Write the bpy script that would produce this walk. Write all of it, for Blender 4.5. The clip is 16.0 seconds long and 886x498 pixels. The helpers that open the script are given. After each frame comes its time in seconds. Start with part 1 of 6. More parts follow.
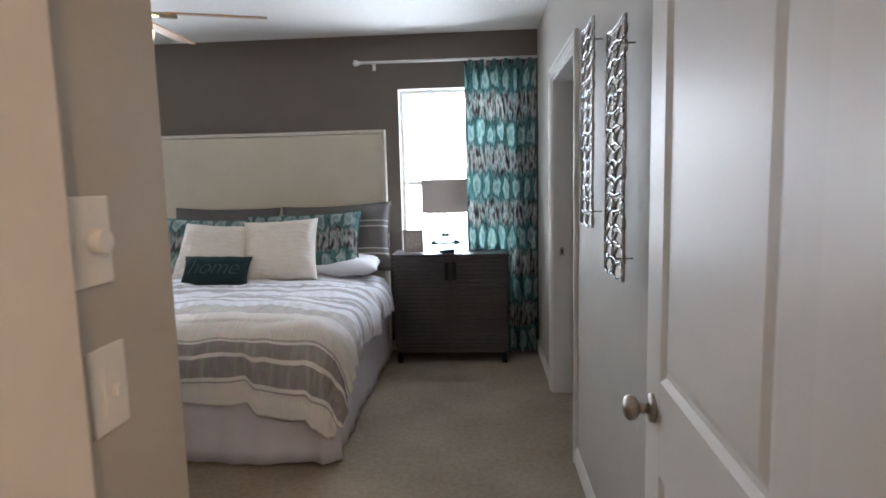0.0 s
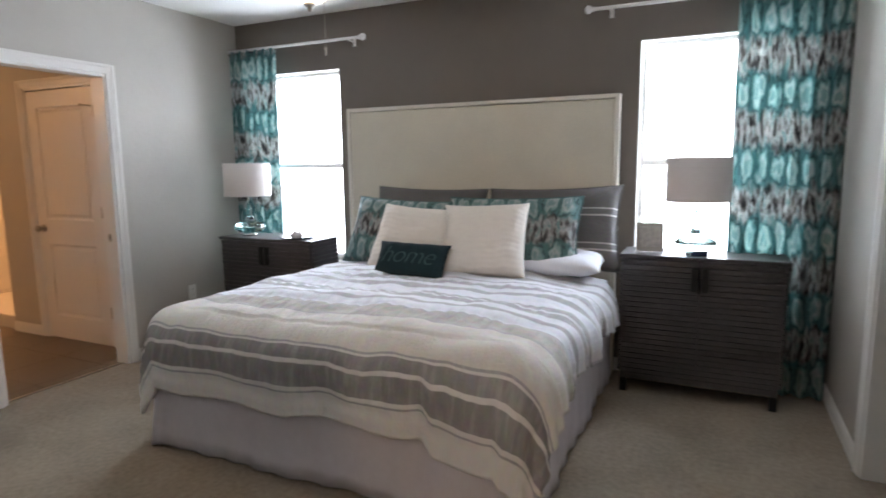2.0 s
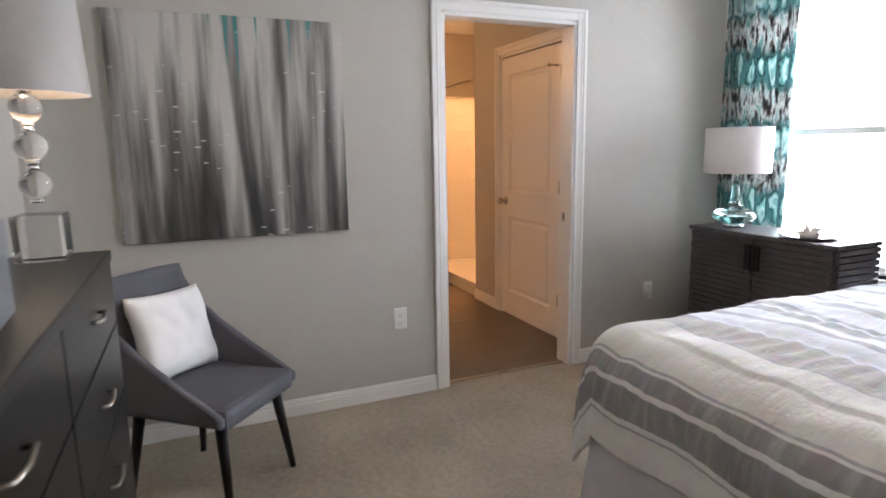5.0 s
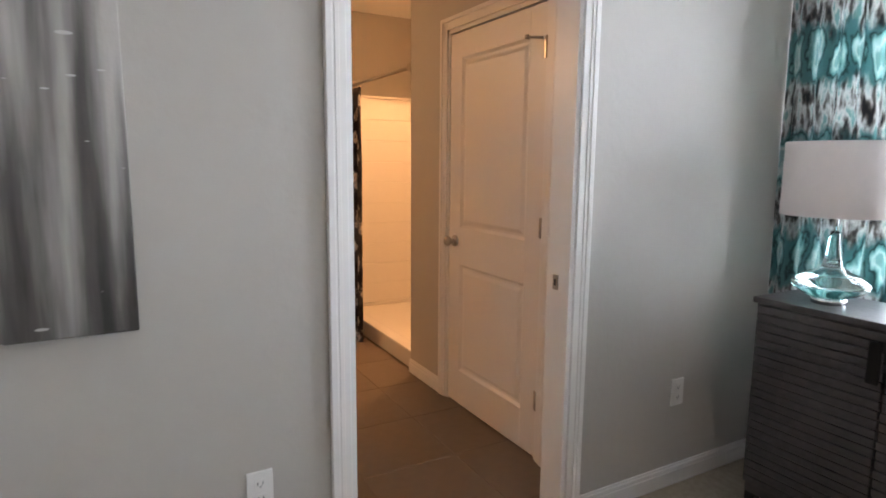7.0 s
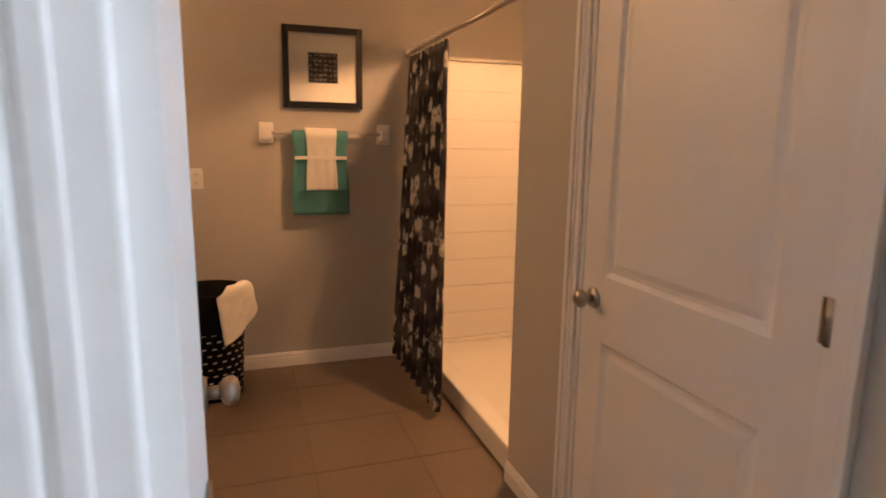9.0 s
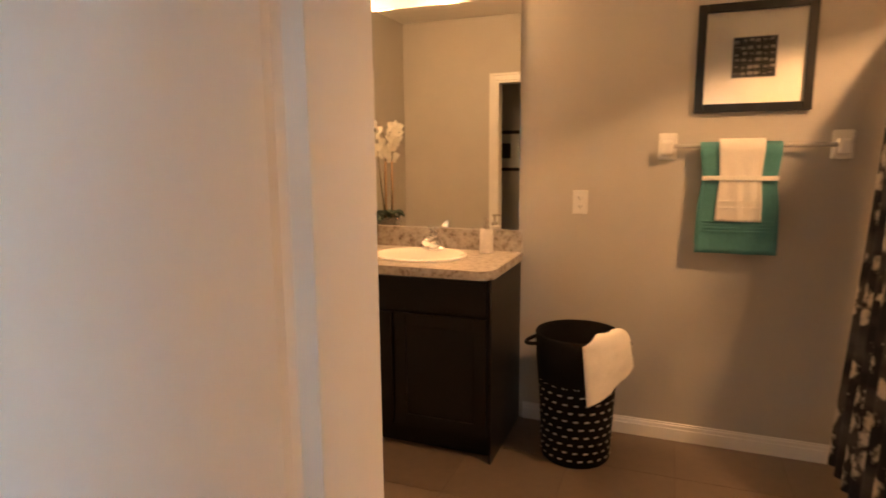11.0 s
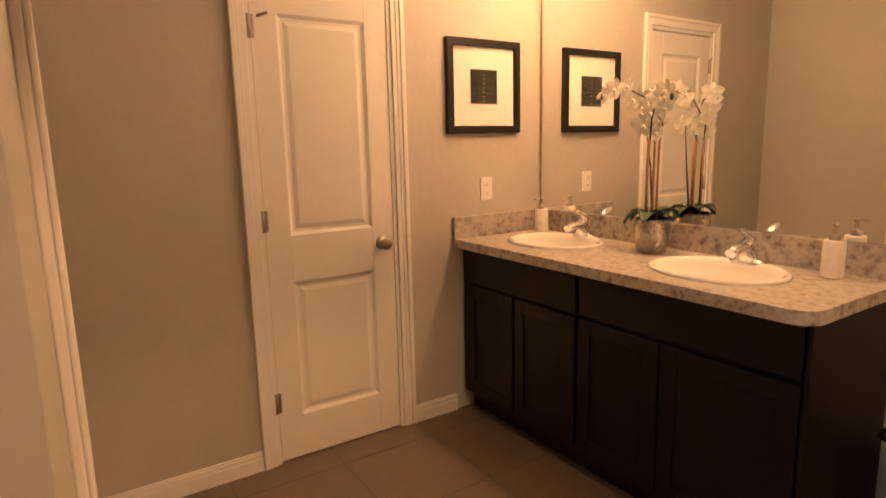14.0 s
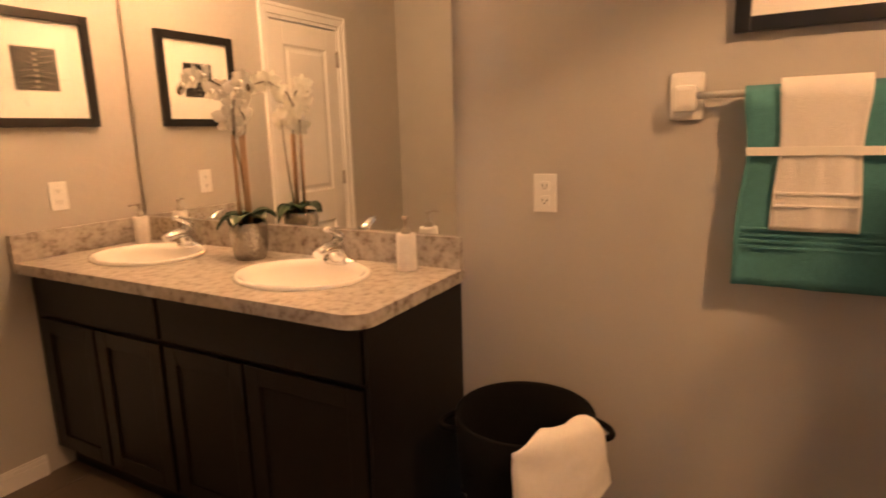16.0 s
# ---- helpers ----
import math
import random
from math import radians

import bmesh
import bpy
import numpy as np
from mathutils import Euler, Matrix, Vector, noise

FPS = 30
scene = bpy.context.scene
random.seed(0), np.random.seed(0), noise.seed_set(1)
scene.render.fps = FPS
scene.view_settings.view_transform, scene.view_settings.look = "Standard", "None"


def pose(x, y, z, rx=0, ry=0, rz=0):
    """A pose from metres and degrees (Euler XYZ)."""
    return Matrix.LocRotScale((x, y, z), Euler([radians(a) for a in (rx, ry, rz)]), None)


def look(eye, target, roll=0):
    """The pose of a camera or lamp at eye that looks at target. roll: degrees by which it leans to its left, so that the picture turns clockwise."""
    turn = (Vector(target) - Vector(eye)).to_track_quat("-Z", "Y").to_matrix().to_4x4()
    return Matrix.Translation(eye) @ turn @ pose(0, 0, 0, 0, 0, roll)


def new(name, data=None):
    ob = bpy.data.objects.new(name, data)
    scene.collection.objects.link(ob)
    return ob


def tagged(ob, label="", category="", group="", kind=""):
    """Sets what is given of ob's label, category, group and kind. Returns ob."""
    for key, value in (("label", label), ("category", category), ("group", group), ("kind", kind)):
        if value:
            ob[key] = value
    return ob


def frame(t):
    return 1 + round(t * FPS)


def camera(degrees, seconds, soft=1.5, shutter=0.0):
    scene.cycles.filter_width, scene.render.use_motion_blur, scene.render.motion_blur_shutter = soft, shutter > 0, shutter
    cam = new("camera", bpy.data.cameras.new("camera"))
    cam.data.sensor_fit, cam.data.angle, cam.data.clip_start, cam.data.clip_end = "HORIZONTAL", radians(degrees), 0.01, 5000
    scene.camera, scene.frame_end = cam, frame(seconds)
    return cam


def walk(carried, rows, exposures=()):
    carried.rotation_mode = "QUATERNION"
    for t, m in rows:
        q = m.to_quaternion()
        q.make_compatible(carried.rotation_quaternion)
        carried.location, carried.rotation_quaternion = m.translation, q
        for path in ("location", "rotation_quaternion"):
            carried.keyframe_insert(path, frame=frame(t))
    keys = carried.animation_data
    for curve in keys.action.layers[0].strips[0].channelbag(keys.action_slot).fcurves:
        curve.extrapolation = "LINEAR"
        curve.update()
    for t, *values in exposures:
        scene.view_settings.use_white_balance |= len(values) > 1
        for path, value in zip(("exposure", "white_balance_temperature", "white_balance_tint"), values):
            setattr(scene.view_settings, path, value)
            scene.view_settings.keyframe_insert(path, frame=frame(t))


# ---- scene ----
cam = camera(74, 16.0, soft=1.7, shutter=0.3)
# seconds, x, y, z, yaw, pitch, roll
PATH = [
    (0.0, 0.100, -0.099, 1.423, 3.74, -6.65, 1.36),
    (0.5, 0.087, 0.181, 1.420, 4.04, -7.63, 0.39),
    (1.0, 0.048, 0.417, 1.417, 8.81, -7.69, 0.40),
    (1.5, -0.001, 0.599, 1.417, 15.90, -8.20, 0.83),
    (2.0, -0.086, 0.729, 1.413, 24.93, -8.28, 0.65),
    (2.5, -0.153, 0.803, 1.405, 36.27, -8.78, 1.00),
    (3.0, -0.169, 0.992, 1.392, 49.99, -9.41, 1.07),
    (3.5, -0.189, 1.111, 1.385, 61.16, -10.23, 0.69),
    (4.0, -0.355, 1.158, 1.362, 66.54, -10.05, 0.62),
    (4.2, -0.461, 1.191, 1.349, 67.34, -10.08, 0.75),
    (6.3, -1.862, 1.867, 1.345, 64.01, -7.75, 1.00),
    (6.5, -1.982, 1.929, 1.343, 62.59, -7.95, 0.30),
    (7.0, -2.321, 2.092, 1.352, 61.03, -8.45, -0.51),
    (7.5, -2.650, 2.232, 1.360, 60.94, -8.67, -0.05),
    (8.0, -2.982, 2.395, 1.372, 61.63, -8.17, 0.31),
    (8.2, -3.118, 2.463, 1.377, 62.68, -8.77, 0.15),
    (10.3, -4.081, 2.904, 1.375, 95.83, -8.60, -0.85),
    (10.5, -4.127, 2.889, 1.379, 100.53, -8.50, -0.47),
    (11.0, -4.258, 2.867, 1.390, 111.09, -8.97, 0.48),
    (11.5, -4.354, 2.861, 1.402, 121.08, -9.10, 1.11),
    (12.0, -4.455, 2.868, 1.400, 130.88, -9.67, 1.17),
    (12.5, -4.572, 2.941, 1.389, 138.65, -9.68, 0.58),
    (13.0, -4.729, 2.933, 1.376, 143.85, -10.23, 1.31),
    (13.5, -4.914, 2.921, 1.372, 146.43, -10.44, 0.86),
    (14.0, -4.996, 2.888, 1.359, 146.64, -9.98, 1.31),
    (14.5, -5.087, 2.842, 1.348, 143.50, -10.42, 2.32),
    (15.0, -5.227, 2.872, 1.353, 136.67, -11.36, 2.31),
    (15.5, -5.338, 2.953, 1.352, 127.95, -11.50, 1.71),
    (16.0, -5.489, 3.053, 1.353, 119.01, -11.28, 1.62),
]
walk(cam, [(t, pose(x, y, z, 90 + pitch, roll, yaw)) for t, x, y, z, yaw, pitch, roll in PATH],
     exposures=[(0.0, 0.10, 6500, 17), (2.0, 0.24, 6600, 17), (4.0, 0.54, 6750, 20), (7.0, 0.46, 6600, 18), (8.2, 0.38, 6500, 18), (10.3, 0.52, 5900, 12), (10.8, 0.76, 6400, 10), (11.5, 0.94, 6200, 10), (12.0, 1.12, 5150, 3), (12.5, 0.76, 5000, 2), (13.4, 0.60, 5600, 9), (15.0, 0.56, 6250, 15), (16.0, 0.62, 6000, 14)])

# ---- light ----
world = bpy.data.worlds.new("sky")
scene.world = world
world.use_nodes = True
_wn = world.node_tree.nodes
_sky = _wn.new("ShaderNodeTexSky")
_sky.sky_type, _sky.sun_disc, _sky.sun_elevation, _sky.sun_rotation = "NISHITA", False, radians(58), radians(200)
_wn["Background"].inputs["Strength"].default_value = 0.12
world.node_tree.links.new(_sky.outputs["Color"], _wn["Background"].inputs["Color"])

XE, XW, YN, YS, CEIL = 0.556, -3.896, 4.735, 0.765, 2.59      # bedroom
XB, YV, YH, XC, YC = -7.198, 0.497, 3.698, -4.975, 2.485     # bathroom
WT = 0.115
XWB = XW - WT                                               # bathroom face of the shared wall
WIN = ((-3.75, -2.842), (-0.568, 0.335))                    # window openings in x
WZ0, WZ1 = 0.62, 2.165


def lamp(name, kind, m, energy, color, **k):
    data = bpy.data.lights.new(name, kind)
    data.energy, data.color = energy, color
    if "size" in k:
        data.shape, data.size, data.size_y = "RECTANGLE", k["size"], k["size_y"]
    if "radius" in k:
        data.shadow_soft_size = k["radius"]
    ob = new(name, data)
    ob.matrix_world = m
    return ob


sun = bpy.data.lights.new("sun", "SUN")
sun.energy, sun.angle, sun.color = 2.5, radians(0.53), (1.0, 0.95, 0.88)
new("sun", sun).matrix_world = look((0, 0, 10), (1.2, 3.5, 3.5))
for a, b in WIN:
    w = (a + b) / 2
    lamp("window_light", "AREA", look((w, YN + 0.20, 1.42), (w, YN - 1, 1.25)), 60, (0.75, 0.89, 1.0), size=0.86, size_y=1.45)
WARM = (1.0, 0.51, 0.205)
for y in (0.95, 1.33, 1.71):
    lamp("vanity_bulb", "POINT", pose(XB + 0.13, y, 2.30), 10.5, WARM, radius=0.05)
lamp("fan_bulb", "POINT", pose(-1.63, 2.78, 2.19), 6.5, (1.0, 0.76, 0.47), radius=0.06)
lamp("lamp_bulb", "POINT", pose(-2.72, 1.055, 1.60), 5, (1.0, 0.80, 0.55), radius=0.04)
lamp("shower_bulb", "SPOT", pose(-5.95, 4.04, 2.57), 118, WARM, radius=0.06).data.spot_size = radians(128)
lamp("hall_bulb", "POINT", pose(0.9, -1.5, 2.35), 58, (1.0, 0.70, 0.42), radius=0.08)

# ---- materials ----


def mat(name, color, rough=0.6, metal=0.0, vary=0.06, scale=8.0, bump=0.0, bscale=60.0, **k):
    """Principled surface with a colour that drifts at a coarse and a fine scale, and a fine relief."""
    m = bpy.data.materials.new(name)
    m.use_nodes = True
    nt = m.node_tree
    N, L = nt.nodes, nt.links
    bs = N["Principled BSDF"]
    bs.inputs["Roughness"].default_value = rough
    bs.inputs["Metallic"].default_value = metal
    for key, val in k.items():
        bs.inputs[key.replace("_", " ").title().replace("Ior", "IOR")].default_value = val
    co = N.new("ShaderNodeTexCoord")
    if vary:
        n1, n2 = N.new("ShaderNodeTexNoise"), N.new("ShaderNodeTexNoise")
        n1.inputs["Scale"].default_value, n2.inputs["Scale"].default_value = scale * 0.25, scale * 4
        n2.inputs["Detail"].default_value = 4
        for n in (n1, n2):
            L.new(co.outputs["Object"], n.inputs["Vector"])
        ad = N.new("ShaderNodeMath")
        ad.operation = "ADD"
        L.new(n1.outputs["Fac"], ad.inputs[0]); L.new(n2.outputs["Fac"], ad.inputs[1])
        rp = N.new("ShaderNodeValToRGB")
        rp.color_ramp.elements[0].position, rp.color_ramp.elements[1].position = 0.30, 0.70
        rp.color_ramp.elements[0].color = (*[max(0, c * (1 - vary)) for c in color], 1)
        rp.color_ramp.elements[1].color = (*[min(1, c * (1 + vary)) for c in color], 1)
        hf = N.new("ShaderNodeMath")
        hf.operation, hf.inputs[1].default_value = "MULTIPLY", 0.5
        L.new(ad.outputs[0], hf.inputs[0]); L.new(hf.outputs[0], rp.inputs[0])
        L.new(rp.outputs["Color"], bs.inputs["Base Color"])
    else:
        bs.inputs["Base Color"].default_value = (*color, 1)
    if bump:
        n3, bp = N.new("ShaderNodeTexNoise"), N.new("ShaderNodeBump")
        n3.inputs["Scale"].default_value, n3.inputs["Detail"].default_value = bscale, 3
        bp.inputs["Strength"].default_value, bp.inputs["Distance"].default_value = bump, 0.004
        L.new(co.outputs["Object"], n3.inputs["Vector"])
        L.new(n3.outputs["Fac"], bp.inputs["Height"]); L.new(bp.outputs["Normal"], bs.inputs["Normal"])
    return m


def tree(m):
    return m.node_tree.nodes, m.node_tree.links, m.node_tree.nodes["Principled BSDF"]


def ramp(N, stops, mode="LINEAR"):
    r = N.new("ShaderNodeValToRGB")
    r.color_ramp.interpolation = mode
    while len(r.color_ramp.elements) < len(stops):
        r.color_ramp.elements.new(0.5)
    for e, (p, c) in zip(r.color_ramp.elements, stops):
        e.position, e.color = p, (*c, 1)
    return r


def glow(name, color, strength):
    m = bpy.data.materials.new(name)
    m.use_nodes = True
    b = m.node_tree.nodes["Principled BSDF"]
    b.inputs["Base Color"].default_value = (*color, 1)
    b.inputs["Emission Color"].default_value = (*color, 1)
    b.inputs["Emission Strength"].default_value = strength
    return m


PAINT = mat("greige wall paint", (0.480, 0.452, 0.410), 0.55, vary=0.03, scale=2, bump=0.30, bscale=30)
TEXPAINT = mat("greige paint on hand-textured plaster", (0.480, 0.452, 0.410), 0.55, vary=0.03, scale=2, bump=0.75, bscale=21)
ACCENT = mat("dark taupe wall paint", (0.150, 0.125, 0.105), 0.6, vary=0.04, scale=2, bump=0.25, bscale=38)
CEILP = mat("white textured ceiling paint", (0.80, 0.78, 0.75), 0.8, vary=0.02, bump=0.5, bscale=25)
TRIM = mat("white semi-gloss trim paint", (0.80, 0.78, 0.75), 0.32, vary=0.015, bump=0.03, bscale=15)
DOORP = mat("white satin door paint", (0.78, 0.75, 0.71), 0.38, vary=0.015, bump=0.06, bscale=90)
CARPET = mat("beige cut-pile carpet", (0.345, 0.285, 0.218), 0.95, vary=0.26, scale=9, bump=0.9, bscale=420)
TILE = mat("brown-grey floor tile", (0.142, 0.107, 0.080), 0.45, vary=0.12, scale=5, bump=0.05, bscale=30)
GROUT = mat("dark grout", (0.130, 0.098, 0.074), 0.9, vary=0.1)
ESPRESSO = mat("espresso wood", (0.006, 0.0045, 0.004), 0.40, vary=0.25, scale=6, bump=0.06, bscale=60, specular_ior_level=0.28)
BLACKWOOD = mat("black-brown painted wood", (0.006, 0.0055, 0.0055), 0.34, vary=0.2, scale=5, bump=0.05, bscale=60, specular_ior_level=0.30)
DRIFT = mat("weathered grey-brown wood", (0.060, 0.054, 0.056), 0.40, vary=0.45, scale=14, bump=0.3, bscale=45)
CHROME = mat("polished chrome", (0.82, 0.82, 0.83), 0.08, 1.0, vary=0)
ARTCHROME = mat("hammered dark chrome", (0.36, 0.345, 0.33), 0.18, 1.0, vary=0.2, scale=40, bump=0.5, bscale=90)
NICKEL = mat("brushed nickel", (0.46, 0.42, 0.37), 0.28, 1.0, vary=0.05, scale=30)
WHITEROD = mat("white painted metal", (0.78, 0.77, 0.75), 0.3, vary=0.01)
PLATE = mat("white plastic plate", (0.80, 0.79, 0.76), 0.3, vary=0)
SLOT = mat("dark plastic slot", (0.05, 0.05, 0.05), 0.4, vary=0)
CREAM = mat("cream linen upholstery", (0.62, 0.57, 0.47), 0.85, vary=0.05, scale=20, bump=0.3, bscale=300)
SHEET = mat("blue-white cotton sheet", (0.74, 0.76, 0.82), 0.8, vary=0.03, bump=0.1, bscale=150)
SKIRT = mat("pale lilac-grey bed skirt cotton", (0.63, 0.61, 0.67), 0.85, vary=0.05, bump=0.2, bscale=250)
SHADE = mat("white linen lampshade", (0.72, 0.66, 0.64), 0.8, vary=0.03, bump=0.15, bscale=300)
SILVERSHADE = mat("silver-grey satin lampshade", (0.40, 0.37, 0.35), 0.45, vary=0.05, bump=0.1, bscale=300, sheen_weight=0.5)
PORCELAIN = mat("white porcelain", (0.82, 0.79, 0.74), 0.12, vary=0.01)
ACRYLIC = mat("white fibreglass shower wall", (0.74, 0.70, 0.64), 0.25, vary=0.01, bump=0.02, bscale=8)
BLACK = mat("black frame lacquer", (0.012, 0.011, 0.010), 0.3, vary=0.1)
MATBOARD = mat("cream mat board", (0.80, 0.77, 0.70), 0.8, vary=0.02)
GREYFAB = mat("charcoal grey chair upholstery", (0.10, 0.10, 0.115), 0.9, vary=0.12, scale=30, bump=0.3, bscale=300)
# white cotton; the warm, dim tone of backlighting is put into its colour
PILLOWFAB = mat("white ribbed pillow cotton with backlit tone", (0.76, 0.715, 0.66), 0.9, vary=0.04, bump=0.4, bscale=90)
WHITEFAB = mat("white cushion cotton", (0.78, 0.77, 0.76), 0.9, vary=0.03, bump=0.3, bscale=120)
TEALFAB = mat("dark teal velvet", (0.005, 0.026, 0.035), 0.9, vary=0.2, scale=15, bump=0.3, bscale=200)
TOWELTEAL = mat("teal terry towel", (0.080, 0.255, 0.265), 0.95, vary=0.12, scale=20, bump=0.8, bscale=350)
TOWELWHITE = mat("white terry towel", (0.78, 0.74, 0.68), 0.95, vary=0.04, scale=20, bump=0.7, bscale=350)
LEAF = mat("dark green orchid leaf", (0.022, 0.050, 0.020), 0.35, vary=0.2, scale=20)
PETAL = mat("white orchid petal", (0.90, 0.88, 0.82), 0.6, vary=0.03)
STEM = mat("brown green orchid stem", (0.10, 0.075, 0.035), 0.6, vary=0.2)
INK = mat("dark print", (0.05, 0.045, 0.042), 0.7, vary=0.7, scale=60)
SOAPM = mat("marble-white ceramic", (0.76, 0.72, 0.67), 0.3, vary=0.16, scale=12)
BASKET = mat("black woven basket", (0.006, 0.0055, 0.0055), 0.9, vary=0.2, bump=0.6, bscale=120, specular_ior_level=0.15)
BRASSWOOD = mat("light maple fan blade", (0.42, 0.25, 0.13), 0.45, vary=0.15, scale=6)
SILVERBOX = mat("brushed silver box", (0.33, 0.34, 0.36), 0.4, 0.6, vary=0.08, scale=15)
CANDLE = mat("black-green candle wax", (0.010, 0.018, 0.018), 0.35, vary=0.1)
MIRROR = mat("silvered mirror", (0.93, 0.93, 0.90), 0.0, 1.0, vary=0)
FANGLOW = glow("lit frosted glass bowl", (1.0, 0.86, 0.62), 3.0)
BULBGLOW = glow("lit frosted vanity shade", (1.0, 0.70, 0.38), 9.0)
OUTSIDE = glow("glowing white backdrop daylight", (0.95, 0.98, 1.0), 2.6)


def glass(name, color=(1, 1, 1), rough=0.0, ior=1.45):
    m = bpy.data.materials.new(name)
    m.use_nodes = True
    b = m.node_tree.nodes["Principled BSDF"]
    b.inputs["Base Color"].default_value = (*color, 1)
    b.inputs["Roughness"].default_value = rough
    b.inputs["Transmission Weight"].default_value = 1.0
    b.inputs["IOR"].default_value = ior
    return m


GLASS = glass("clear glass")
VASEGLASS = glass("thin clear vase glass", (0.99, 0.995, 0.99), 0.0, 1.03)
CRYSTAL = glass("clear crystal ball")
AQUA = glass("aqua ribbed glass", (0.66, 0.92, 0.92), 0.03)


def ikat(name, light, dark_a, dark_b, sx, sz, seed, lo=0.30, hi=0.55, thin=0.0, row=1.0, warp=0.32):
    """Blurred blots in offset rows, as on an ikat print; the dark threads change colour from row to row. thin: how far light comes through."""
    m = mat(name, light, 0.85, vary=0, bump=0.15, bscale=250)
    N, L, bs = tree(m)
    co, mp = N.new("ShaderNodeTexCoord"), N.new("ShaderNodeMapping")
    mp.inputs["Scale"].default_value = (sx, sz, 1)
    mp.inputs["Location"].default_value = (seed, seed * 2, seed * 3)
    L.new(co.outputs["UV"], mp.inputs["Vector"])
    no, mx = N.new("ShaderNodeTexNoise"), N.new("ShaderNodeMix")
    no.inputs["Scale"].default_value, no.inputs["Detail"].default_value = 2.5, 5
    mx.data_type, mx.inputs["Factor"].default_value = "RGBA", warp
    L.new(mp.outputs["Vector"], no.inputs["Vector"])
    L.new(mp.outputs["Vector"], mx.inputs[6]); L.new(no.outputs["Color"], mx.inputs[7])
    vo = N.new("ShaderNodeTexVoronoi")
    vo.feature, vo.inputs["Scale"].default_value, vo.inputs["Randomness"].default_value = "F1", 1.25, 0.8
    L.new(mx.outputs[2], vo.inputs["Vector"])
    r = ramp(N, [(lo, (0, 0, 0)), (hi, (1, 1, 1))])
    L.new(vo.outputs["Distance"], r.inputs[0])
    m2, n2 = N.new("ShaderNodeMapping"), N.new("ShaderNodeTexNoise")
    m2.inputs["Scale"].default_value = (1.2, 5.0 * row, 1)
    n2.inputs["Scale"].default_value, n2.inputs["Detail"].default_value = 1.0, 2
    L.new(co.outputs["UV"], m2.inputs["Vector"]); L.new(m2.outputs["Vector"], n2.inputs["Vector"])
    r2 = ramp(N, [(0.44, dark_a), (0.56, dark_b)])
    L.new(n2.outputs["Fac"], r2.inputs[0])
    # a dark heart in some blots
    r3 = ramp(N, [(0.06, dark_b), (0.16, light)])
    L.new(vo.outputs["Distance"], r3.inputs[0])
    out = N.new("ShaderNodeMix")
    out.data_type = "RGBA"
    L.new(r.outputs["Color"], out.inputs["Factor"]); L.new(r3.outputs["Color"], out.inputs[6]); L.new(r2.outputs["Color"], out.inputs[7])
    L.new(out.outputs[2], bs.inputs["Base Color"])
    if thin:
        tl, ms = N.new("ShaderNodeBsdfTranslucent"), N.new("ShaderNodeMixShader")
        ms.inputs[0].default_value = thin
        L.new(out.outputs[2], tl.inputs["Color"])
        L.new(bs.outputs[0], ms.inputs[1]); L.new(tl.outputs[0], ms.inputs[2])
        L.new(ms.outputs[0], N["Material Output"].inputs["Surface"])
    return m


